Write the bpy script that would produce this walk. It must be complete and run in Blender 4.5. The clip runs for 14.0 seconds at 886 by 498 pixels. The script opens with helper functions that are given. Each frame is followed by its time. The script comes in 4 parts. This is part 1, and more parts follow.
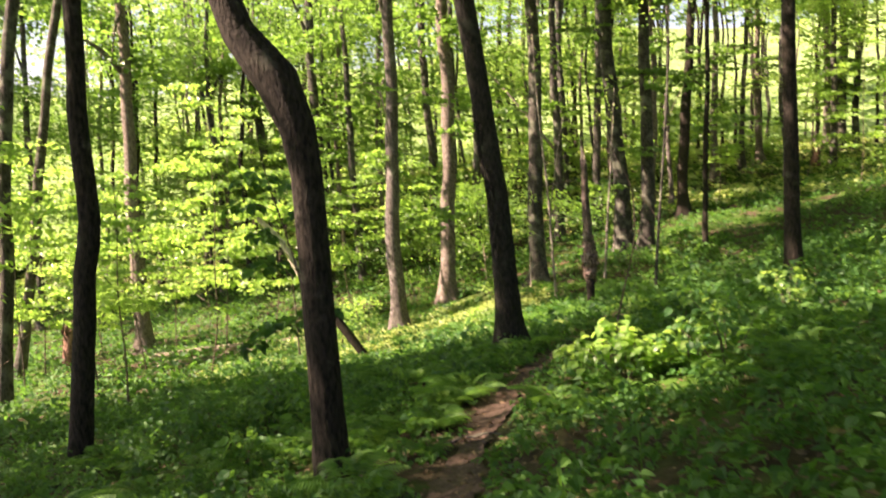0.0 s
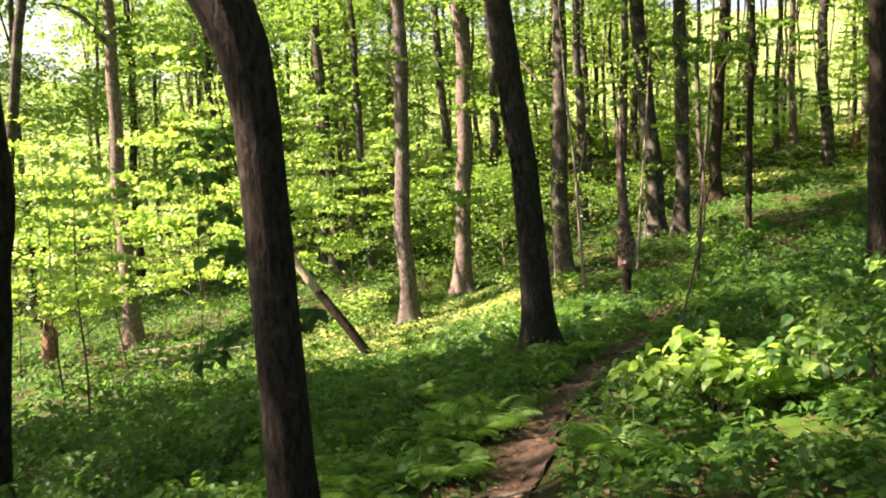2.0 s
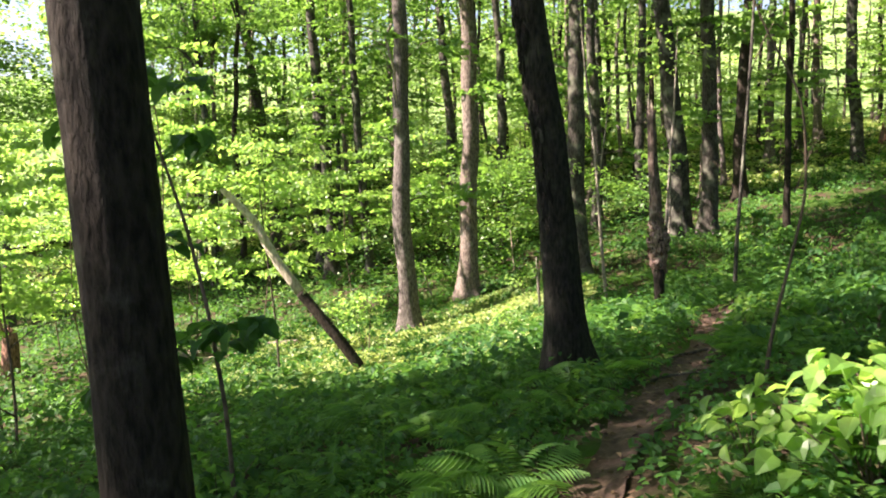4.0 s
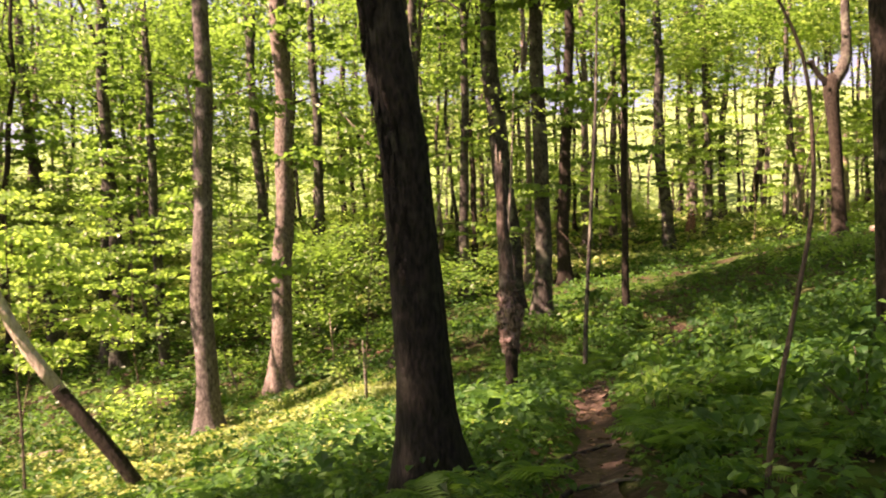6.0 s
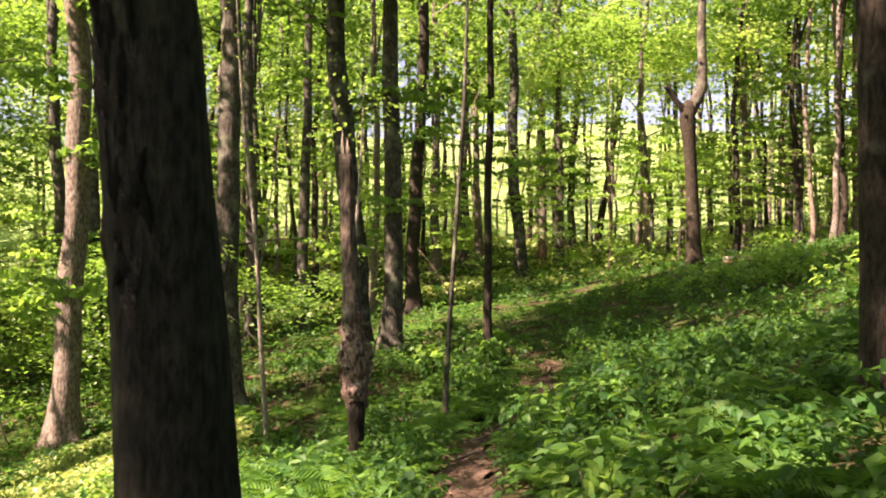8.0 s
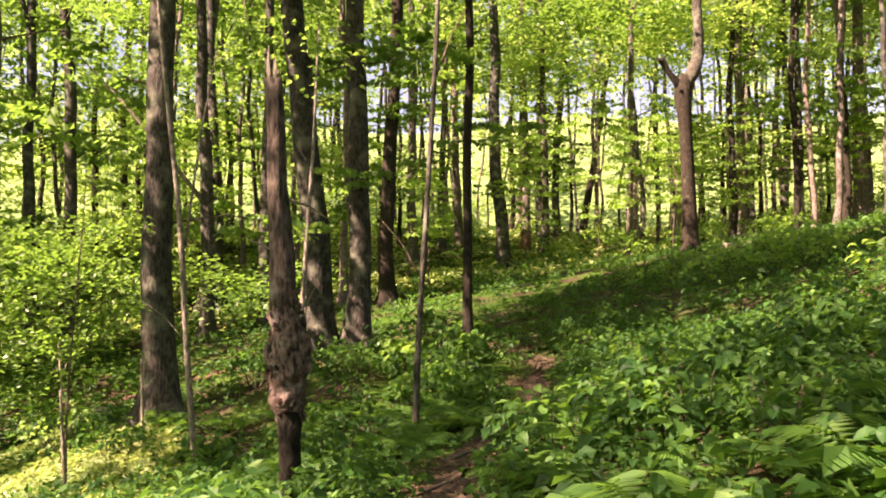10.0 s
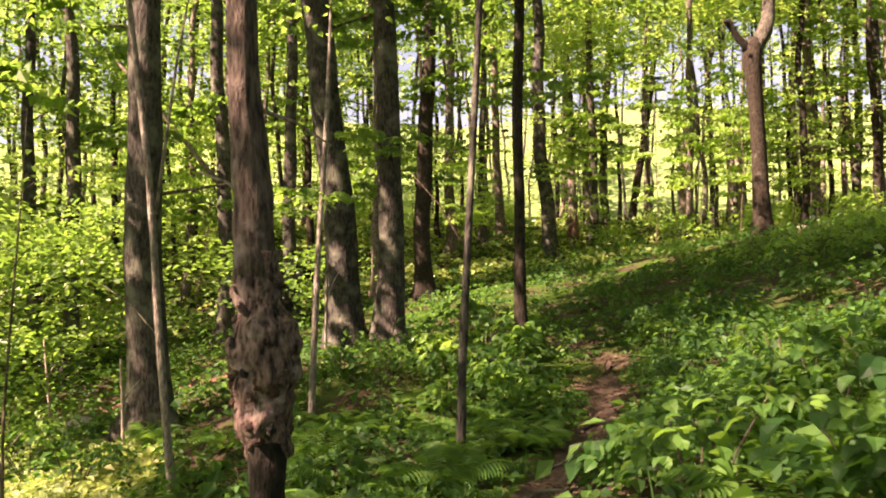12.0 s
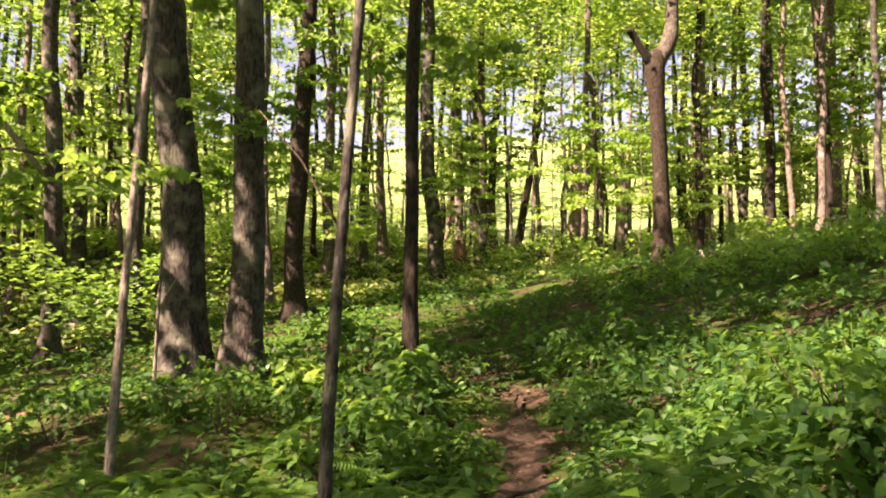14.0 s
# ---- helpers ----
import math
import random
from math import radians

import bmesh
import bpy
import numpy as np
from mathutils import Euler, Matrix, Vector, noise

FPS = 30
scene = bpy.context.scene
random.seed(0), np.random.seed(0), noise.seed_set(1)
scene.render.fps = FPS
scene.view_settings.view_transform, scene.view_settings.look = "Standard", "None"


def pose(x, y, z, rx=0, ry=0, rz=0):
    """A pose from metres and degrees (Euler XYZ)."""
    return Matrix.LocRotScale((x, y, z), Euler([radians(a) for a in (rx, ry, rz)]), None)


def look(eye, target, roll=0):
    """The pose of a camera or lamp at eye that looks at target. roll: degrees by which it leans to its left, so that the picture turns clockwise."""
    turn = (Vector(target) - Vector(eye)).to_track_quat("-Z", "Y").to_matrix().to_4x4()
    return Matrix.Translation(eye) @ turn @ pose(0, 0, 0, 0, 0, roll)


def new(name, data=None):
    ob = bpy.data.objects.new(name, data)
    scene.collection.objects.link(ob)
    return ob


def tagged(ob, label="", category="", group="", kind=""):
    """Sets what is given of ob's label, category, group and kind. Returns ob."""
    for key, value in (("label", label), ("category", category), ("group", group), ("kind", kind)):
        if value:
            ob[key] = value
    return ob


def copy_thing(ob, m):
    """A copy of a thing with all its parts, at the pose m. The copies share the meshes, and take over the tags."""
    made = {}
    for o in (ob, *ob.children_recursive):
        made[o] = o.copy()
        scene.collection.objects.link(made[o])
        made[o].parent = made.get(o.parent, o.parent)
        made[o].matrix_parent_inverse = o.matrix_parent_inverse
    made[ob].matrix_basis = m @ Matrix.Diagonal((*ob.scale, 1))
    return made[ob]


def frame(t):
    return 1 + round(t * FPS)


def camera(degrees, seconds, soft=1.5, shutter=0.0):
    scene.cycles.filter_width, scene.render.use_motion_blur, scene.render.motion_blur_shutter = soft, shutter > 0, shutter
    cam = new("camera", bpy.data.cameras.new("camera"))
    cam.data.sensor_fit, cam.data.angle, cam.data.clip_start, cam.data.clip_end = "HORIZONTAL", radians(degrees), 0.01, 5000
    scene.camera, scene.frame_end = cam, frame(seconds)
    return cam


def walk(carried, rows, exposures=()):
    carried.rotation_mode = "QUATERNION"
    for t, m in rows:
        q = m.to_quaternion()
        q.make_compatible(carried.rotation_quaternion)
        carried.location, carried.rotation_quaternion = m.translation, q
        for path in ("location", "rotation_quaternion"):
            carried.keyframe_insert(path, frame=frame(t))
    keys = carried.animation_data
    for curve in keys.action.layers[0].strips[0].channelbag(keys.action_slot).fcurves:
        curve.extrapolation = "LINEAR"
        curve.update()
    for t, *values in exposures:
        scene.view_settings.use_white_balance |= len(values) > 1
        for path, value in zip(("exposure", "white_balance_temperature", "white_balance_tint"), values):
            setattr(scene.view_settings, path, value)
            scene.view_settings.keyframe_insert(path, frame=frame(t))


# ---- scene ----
# ---------------------------------------------------------------- camera
cam = camera(56.2, 14.0, 1.9, 0.35)
PATH = [
    (0, (0.000, 0.000, 1.400), (-0.770, 9.916, 0.357), -1.19),
    (0.5, (-0.015, 0.694, 1.311), (-1.160, 10.610, 0.715), -0.97),
    (1, (-0.071, 1.342, 1.211), (-1.085, 11.250, 0.319), -0.31),
    (1.5, (-0.127, 2.099, 1.094), (-1.146, 11.978, -0.077), -0.91),
    (2, (-0.228, 2.825, 1.029), (-1.174, 12.712, -0.142), -1.28),
    (2.5, (-0.264, 3.697, 0.925), (-0.799, 13.615, -0.229), -0.97),
    (2.7, (-0.278, 4.070, 0.910), (-0.913, 13.975, -0.308), -0.82),
    (4.8, (-0.582, 6.526, 0.214), (-1.622, 16.438, -0.608), -1.22),
    (5, (-0.610, 6.878, 0.138), (-1.400, 16.834, -0.361), -1.00),
    (5.5, (-0.698, 7.842, -0.043), (-0.528, 17.838, 0.156), -0.31),
    (6, (-0.732, 8.697, -0.129), (0.517, 18.619, -0.139), -0.47),
    (6.5, (-0.615, 9.682, -0.173), (0.975, 19.555, -0.189), -0.10),
    (7, (-0.456, 10.569, -0.188), (1.829, 20.304, -0.216), 0.95),
    (7.5, (-0.239, 11.423, -0.148), (2.412, 21.063, 0.083), 0.83),
    (8, (-0.059, 12.280, -0.220), (3.031, 21.786, 0.088), 0.75),
    (8.2, (0.022, 12.576, -0.248), (3.187, 22.060, -0.044), 0.29),
    (10.3, (1.204, 15.414, -0.658), (4.514, 24.845, -0.354), 0.36),
    (10.5, (1.327, 15.736, -0.745), (4.451, 25.229, -0.406), 0.37),
    (11, (1.518, 16.533, -0.832), (4.369, 26.117, -0.722), 0.63),
    (11.5, (1.697, 17.231, -0.854), (4.972, 26.675, -0.551), -0.35),
    (12, (1.876, 17.909, -0.854), (4.751, 27.484, -0.592), -0.25),
    (12.5, (2.093, 18.646, -0.888), (5.194, 28.148, -0.560), 0.16),
    (13, (2.369, 19.439, -0.984), (5.644, 28.872, -0.439), -0.35),
    (13.5, (2.594, 20.199, -1.096), (6.473, 29.391, -0.420), 0.36),
    (14, (2.931, 20.943, -1.134), (7.147, 29.989, -0.509), 0.93),
]
EXPOSURES = [(0.0, 2.51, 7900, 37), (2.7, 2.51, 7900, 37), (4.8, 2.47, 6300, 28), (5.1, 2.45, 6700, 33), (5.6, 2.30, 8000, 50), (6.4, 2.36, 8800, 55), (7.2, 2.45, 8800, 54), (8.0, 2.42, 8100, 42), (10.4, 2.46, 8600, 47), (12.5, 2.46, 8700, 50), (14.0, 2.50, 8500, 48)]
walk(cam, [(t, look(eye, aim, roll)) for t, eye, aim, roll in PATH], EXPOSURES)

# ---------------------------------------------------------------- sky and sun
SUN_FROM = Vector((-0.70, -0.12, 0.70)).normalized()
world = bpy.data.worlds.new("sky")
scene.world = world
world.use_nodes = True
wn = world.node_tree.nodes
sky = wn.new("ShaderNodeTexSky")
sky.sky_type = "NISHITA"
sky.sun_disc = False
sky.sun_elevation = math.asin(SUN_FROM.z)
sky.sun_rotation = math.atan2(SUN_FROM.x, SUN_FROM.y)
world.node_tree.links.new(sky.outputs[0], wn["Background"].inputs[0])
wn["Background"].inputs[1].default_value = 0.05
sun = new("sun", bpy.data.lights.new("sun", "SUN"))
sun.data.energy = 5.0
sun.data.angle = radians(0.55)
sun.data.color = (1.0, 0.93, 0.78)
sun.matrix_world = look(SUN_FROM * 60, (0, 0, 0))


# ---------------------------------------------------------------- materials
def material(name):
    m = bpy.data.materials.new(name)
    m.use_nodes = True
    nt = m.node_tree
    return m, nt, nt.nodes["Principled BSDF"]


def ramp(nt, source, stops):
    r = nt.nodes.new("ShaderNodeValToRGB")
    els = r.color_ramp.elements
    while len(els) < len(stops):
        els.new(0.5)
    for e, (p, c) in zip(els, stops):
        e.position, e.color = p, (*c, 1)
    nt.links.new(source, r.inputs[0])
    return r.outputs[0]


def noise_tex(nt, scale, detail=4.0, stretch=None, rough=0.55):
    tc = nt.nodes.new("ShaderNodeTexCoord")
    n = nt.nodes.new("ShaderNodeTexNoise")
    n.inputs["Scale"].default_value = scale
    n.inputs["Detail"].default_value = detail
    n.inputs["Roughness"].default_value = rough
    src = tc.outputs["Object"]
    if stretch:
        mp = nt.nodes.new("ShaderNodeMapping")
        mp.inputs["Scale"].default_value = stretch
        nt.links.new(src, mp.inputs[0])
        src = mp.outputs[0]
    nt.links.new(src, n.inputs["Vector"])
    return n.outputs[0]


def mix_rgb(nt, fac, a, b, mode="MIX"):
    n = nt.nodes.new("ShaderNodeMix")
    n.data_type = "RGBA"
    n.blend_type = mode
    for sock, v in ((n.inputs[0], fac), (n.inputs[6], a), (n.inputs[7], b)):
        if isinstance(v, (int, float)):
            sock.default_value = v
        elif isinstance(v, tuple):
            sock.default_value = (*v, 1)
        else:
            nt.links.new(v, sock)
    return n.outputs[2]


def bump(nt, bsdf, height, strength, distance):
    b = nt.nodes.new("ShaderNodeBump")
    b.inputs["Strength"].default_value = strength
    b.inputs["Distance"].default_value = distance
    nt.links.new(height, b.inputs["Height"])
    nt.links.new(b.outputs[0], bsdf.inputs["Normal"])


def leaf_material(name, dark, mid, light, glow, through_share=0.45, rough=0.45, gloss=0.5):
    """Leaf blades: a glossy green face, and daylight coming through the blade."""
    m, nt, b = material(name)
    geo = nt.nodes.new("ShaderNodeNewGeometry")
    info = nt.nodes.new("ShaderNodeObjectInfo")
    both = nt.nodes.new("ShaderNodeMath")
    both.operation = "ADD"
    nt.links.new(geo.outputs["Random Per Island"], both.inputs[0])
    nt.links.new(info.outputs["Random"], both.inputs[1])
    wrap = nt.nodes.new("ShaderNodeMath")
    wrap.operation = "FRACT"
    nt.links.new(both.outputs[0], wrap.inputs[0])
    col = ramp(nt, wrap.outputs[0], [(0.0, dark), (0.5, mid), (1.0, light)])
    big = ramp(nt, noise_tex(nt, 0.35, 2.0), [(0.32, (0.55, 0.68, 0.72)), (0.68, (1.18, 1.1, 0.95))])
    col = mix_rgb(nt, 1.0, col, big, "MULTIPLY")
    nt.links.new(col, b.inputs["Base Color"])
    b.inputs["Roughness"].default_value = rough
    b.inputs["Specular IOR Level"].default_value = gloss
    tr = nt.nodes.new("ShaderNodeBsdfTranslucent")
    nt.links.new(mix_rgb(nt, 1.0, mix_rgb(nt, 0.5, col, glow), (1.7, 1.7, 1.2), "MULTIPLY"), tr.inputs[0])
    mx = nt.nodes.new("ShaderNodeMixShader")
    mx.inputs[0].default_value = through_share
    nt.links.new(b.outputs[0], mx.inputs[1])
    nt.links.new(tr.outputs[0], mx.inputs[2])
    nt.links.new(mx.outputs[0], nt.nodes["Material Output"].inputs[0])
    return m


def bark_material(name, dark, light, lichen, lichen_share=0.55, grain=(24, 24, 8.0), patch=2.6):
    """Furrowed bark: ridges that run up the stem, blotched with pale lichen."""
    m, nt, b = material(name)
    ridge = noise_tex(nt, 1.0, 6.0, grain, 0.6)
    blotch = noise_tex(nt, patch, 5.0)
    info = nt.nodes.new("ShaderNodeObjectInfo")
    col = ramp(nt, ridge, [(0.36, dark), (0.62, light)])
    tone = ramp(nt, info.outputs["Random"], [(0.0, (0.72, 0.74, 0.76)), (1.0, (1.15, 1.08, 1.0))])
    col = mix_rgb(nt, 1.0, col, tone, "MULTIPLY")
    fac = ramp(nt, blotch, [(lichen_share, (0, 0, 0)), (lichen_share + 0.14, (0.75, 0.75, 0.75))])
    col = mix_rgb(nt, fac, col, lichen)
    nt.links.new(col, b.inputs["Base Color"])
    b.inputs["Roughness"].default_value = 0.9
    b.inputs["Specular IOR Level"].default_value = 0.2
    bump(nt, b, ridge, 1.0, 0.05)
    return m


def ground_material(name, stops, scale, green=None):
    m, nt, b = material(name)
    fine = noise_tex(nt, scale, 8.0, None, 0.7)
    col = ramp(nt, fine, stops)
    if green:
        patch = ramp(nt, noise_tex(nt, 0.7, 4.0), [(0.42, (0, 0, 0)), (0.6, (1, 1, 1))])
        col = mix_rgb(nt, patch, col, green)
    nt.links.new(col, b.inputs["Base Color"])
    b.inputs["Roughness"].default_value = 0.95
    b.inputs["Specular IOR Level"].default_value = 0.1
    bump(nt, b, fine, 0.8, 0.03)
    return m


# canopy leaves are darkened for shade, the far copy below paled for sunlight
LEAF_CANOPY = leaf_material("maple canopy leaves", (0.062, 0.15, 0.034), (0.088, 0.19, 0.042), (0.125, 0.235, 0.055), (0.20, 0.38, 0.075), 0.46)
LEAF_BUSH = leaf_material("sapling leaves", (0.09, 0.20, 0.045), (0.15, 0.285, 0.065), (0.23, 0.37, 0.10), (0.35, 0.56, 0.135), 0.5, 0.4)
LEAF_HERB = leaf_material("herb leaves", (0.013, 0.062, 0.018), (0.032, 0.118, 0.029), (0.085, 0.205, 0.048), (0.13, 0.31, 0.05), 0.38, 0.55, 0.25)
LEAF_FERN = leaf_material("fern fronds", (0.035, 0.125, 0.028), (0.07, 0.185, 0.038), (0.12, 0.26, 0.055), (0.20, 0.40, 0.075), 0.40, 0.55, 0.25)
# pale plants, with part of the sunlight put into the leaf colour
LEAF_GRASS_LIT = leaf_material("pale glade grass lightened for sunlight", (0.18, 0.25, 0.08), (0.28, 0.35, 0.125), (0.40, 0.45, 0.20), (0.43, 0.56, 0.18), 0.35)
# paler copy of the canopy leaves; sunlight and haze sit in this colour
LEAF_FAR_LIT = leaf_material("far woodland leaves paled for sunlight", (0.13, 0.23, 0.064), (0.18, 0.295, 0.084), (0.24, 0.35, 0.11), (0.43, 0.62, 0.20), 0.52)
LITTER = leaf_material("dry fallen leaves", (0.06, 0.035, 0.022), (0.13, 0.08, 0.05), (0.24, 0.16, 0.1), (0.2, 0.12, 0.07), 0.1, 0.8)
BARK_GREY = bark_material("grey maple bark", (0.021, 0.019, 0.017), (0.094, 0.090, 0.080), (0.17, 0.18, 0.135), 0.5)
# dark bark with shade put into its colour, for trunks under the canopy
BARK_DARK_SHADED = bark_material("dark cherry bark darkened for shade", (0.011, 0.009, 0.007), (0.045, 0.038, 0.029), (0.13, 0.125, 0.095), 0.6)
BARK_PEEL = bark_material("dark peeling bark with red inner bark", (0.009, 0.009, 0.008), (0.034, 0.033, 0.027), (0.075, 0.08, 0.055), 0.58, (30, 30, 9.0), 1.9)
# paler pinkish bark with sunlight put into its colour, for lit trunks
BARK_PINK_LIT = bark_material("pinkish brown bark paled for sunlight", (0.052, 0.043, 0.038), (0.235, 0.203, 0.18), (0.34, 0.32, 0.295), 0.58)
DEADWOOD = bark_material("bare grey deadwood", (0.12, 0.10, 0.085), (0.42, 0.37, 0.31), (0.5, 0.47, 0.42), 0.6)
# pale dead wood whose colour also holds the sun falling on it
PALEWOOD_LIT = bark_material("pale dead wood lightened for sunlight", (0.30, 0.27, 0.22), (0.62, 0.57, 0.48), (0.7, 0.66, 0.58), 0.6, (20, 20, 3))
ROTWOOD = bark_material("rotten reddish wood", (0.03, 0.018, 0.014), (0.27, 0.155, 0.115), (0.4, 0.31, 0.26), 0.62)
BURL = bark_material("knobbly rotten burl wood", (0.025, 0.016, 0.013), (0.33, 0.23, 0.20), (0.52, 0.42, 0.38), 0.57, (26, 26, 10), 4.0)
PEELING = bark_material("peeling brown bark over pink wood", (0.026, 0.02, 0.017), (0.15, 0.122, 0.108), (0.37, 0.305, 0.275), 0.55, (22, 22, 6), 3.5)
TWIG = bark_material("twig bark", (0.05, 0.04, 0.03), (0.16, 0.13, 0.1), (0.2, 0.2, 0.16), 0.62)
SOIL = ground_material("woodland soil", [(0.3, (0.02, 0.016, 0.01)), (0.55, (0.06, 0.045, 0.028)), (0.8, (0.15, 0.11, 0.07))], 14.0, (0.035, 0.085, 0.012))
TRAIL = ground_material("trodden earth", [(0.3, (0.03, 0.021, 0.016)), (0.55, (0.098, 0.068, 0.052)), (0.8, (0.22, 0.155, 0.12))], 9.0)
MEADOW = ground_material("far meadow hillside", [(0.3, (0.06, 0.12, 0.035)), (0.5, (0.15, 0.235, 0.085)), (0.7, (0.26, 0.34, 0.15))], 0.9)
ROCK = ground_material("pale sandstone", [(0.3, (0.2, 0.17, 0.13)), (0.7, (0.5, 0.44, 0.36))], 6.0)


# ---------------------------------------------------------------- mesh helpers
def mesh_of(name, verts, faces, mat, smooth=False):
    """verts (N,3) and faces (M,k) arrays, all faces of k corners."""
    verts, faces = np.asarray(verts, np.float32), np.asarray(faces, np.int32)
    me = bpy.data.meshes.new(name)
    me.vertices.add(len(verts))
    me.vertices.foreach_set("co", verts.ravel())
    k = faces.shape[1]
    me.loops.add(faces.size)
    me.loops.foreach_set("vertex_index", faces.ravel())
    me.polygons.add(len(faces))
    me.polygons.foreach_set("loop_start", np.arange(0, faces.size, k, dtype=np.int32))
    me.polygons.foreach_set("use_smooth", np.full(len(faces), smooth))
    me.update(calc_edges=True)
    me.materials.append(mat)
    return me


def unit(v):
    return v / np.maximum(np.linalg.norm(v, axis=-1, keepdims=True), 1e-6)


def leaves(centres, axis, normal, length, width, fold=0.18, fine=True, droop=0.12):
    """Leaf blades folded along the midrib; fine ones have six corners, coarse ones four."""
    n = len(centres)
    axis = unit(axis)
    side = unit(np.cross(axis, normal))
    up = np.cross(side, axis)
    L, Wd = np.broadcast_to(length, (n,))[:, None], np.broadcast_to(width, (n,))[:, None]
    base, tip = centres - axis * L * 0.5, centres + axis * L * 0.5 - up * L * droop
    if fine == "round":
        up2 = up * Wd * fold
        mid = base + axis * L * 0.5 + up * L * 0.05
        a, b, c = (base + axis * L * q + up * L * lift for q, lift in ((0.12, 0.0), (0.42, 0.05), (0.74, 0.0)))
        v = np.stack([base, a - side * Wd * 0.36 + up2 * 0.7, b - side * Wd * 0.5 + up2, c - side * Wd * 0.33 + up2 * 0.6, tip,
                      c + side * Wd * 0.33 + up2 * 0.6, b + side * Wd * 0.5 + up2, a + side * Wd * 0.36 + up2 * 0.7, mid], 1)
        f = np.array([[0, 8, 2, 1], [8, 4, 3, 2], [0, 7, 6, 8], [8, 6, 5, 4]])
        return v.reshape(-1, 3), (np.arange(n)[:, None, None] * 9 + f).reshape(-1, 4)
    if fine:
        a, b = base + axis * L * 0.3 + up * L * 0.03, base + axis * L * 0.68
        rise = up * Wd * fold
        v = np.stack([base, a - side * Wd * 0.5 + rise, b - side * Wd * 0.36 + rise * 0.6, tip,
                      b + side * Wd * 0.36 + rise * 0.6, a + side * Wd * 0.5 + rise], 1)
        f = np.array([[0, 3, 2, 1], [0, 5, 4, 3]])
        return v.reshape(-1, 3), (np.arange(n)[:, None, None] * 6 + f).reshape(-1, 4)
    mid = base + axis * L * 0.42 + up * Wd * fold
    v = np.stack([base, mid - side * Wd * 0.5, tip, mid + side * Wd * 0.5], 1)
    f = np.array([[0, 2, 1], [0, 3, 2]])
    return v.reshape(-1, 3), (np.arange(n)[:, None, None] * 4 + f).reshape(-1, 3)


def tube(points, radii, sides=10, rough=0.0, seed=0, lobes=None):
    """A closed tapered tube along a spine, with knobbly sides."""
    points = np.asarray(points, float)
    radii = np.asarray(radii, float)
    tang = unit(np.gradient(points, axis=0))
    ref = np.array([0.0, 1.0, 0.0]) if abs(tang[0, 1]) < 0.8 else np.array([1.0, 0, 0])
    s = unit(np.cross(tang, ref))
    u = np.cross(s, tang)
    ang = np.linspace(0, 2 * np.pi, sides, endpoint=False)
    r = np.repeat(radii[:, None], sides, 1)
    if rough:
        rng = np.random.default_rng(seed)
        k1, k2 = rng.uniform(0, 6.28, 4), rng.uniform(0.6, 2.4, 4)
        h = np.linspace(0, 1, len(points))[:, None] * len(points) * 0.35
        wob = sum(np.sin((i + 1) * ang[None] + k1[i] + k2[i] * h) / (i + 1) for i in range(4))
        r = r * (1 + rough * wob + rough * 0.5 * rng.normal(size=r.shape))
    if lobes is not None:
        r = r * (1 + np.asarray(lobes)[:, None] * (np.cos(5 * ang + seed) + 0.6 * np.cos(3 * ang + 2 * seed))[None])
    ring = points[:, None] + r[..., None] * (np.cos(ang)[None, :, None] * s[:, None] + np.sin(ang)[None, :, None] * u[:, None])
    v = ring.reshape(-1, 3)
    i = np.arange(len(points) - 1)[:, None] * sides
    j = np.arange(sides)[None]
    q = np.stack([i + j, i + (j + 1) % sides, i + sides + (j + 1) % sides, i + sides + j], -1).reshape(-1, 4)
    v = np.vstack([v, points[:1], points[-1:]])
    a, b = len(v) - 2, len(v) - 1
    top = (len(points) - 1) * sides
    caps = [[a, (k + 1) % sides, k, k] for k in range(sides)] + [[b, top + k, top + (k + 1) % sides, top + (k + 1) % sides] for k in range(sides)]
    return v, q, np.array([c[:3] for c in caps])


def tube_mesh(name, points, radii, mat, sides=10, rough=0.0, seed=0, lobes=None):
    v, q, c = tube(points, radii, sides, rough, seed, lobes)
    me = bpy.data.meshes.new(name)
    me.from_pydata(v.tolist(), [], q.tolist() + c.tolist())
    me.polygons.foreach_set("use_smooth", np.full(len(me.polygons), True))
    me.materials.append(mat)
    return me


def part(name, me, parent, label=""):
    ob = new(name, me)
    ob.parent = parent
    return tagged(ob, label)


def joined(sets):
    vs, fs, k = [], [], 0
    for v, f in sets:
        vs.append(v)
        fs.append(f + k)
        k += len(v)
    return np.vstack(vs), np.vstack(fs)


# ---------------------------------------------------------------- the lie of the land
COEF = (0.14313, 0.21812, -0.17628, 0.08062, -0.0164, 0.00043, 0.04735, 0.02638, -0.18733)
MOUNDS = ((0, 14.7, -0.15), (2.1, 22.3, 0.25), (4, 24.5, -0.3), (6, 33.5, 0.64), (8.5, 29.5, -0.57), (-4, 24, -0.22),
          (-4, 31, -0.53), (1.2, 32, 0.29), (9.5, 45, 0.17), (21, 43, 0.46), (8, 20.5, 0.2), (-0.3, 8.5, -0.19), (-3.3, 9.2, -0.36), (0, 12.5, 0.45))


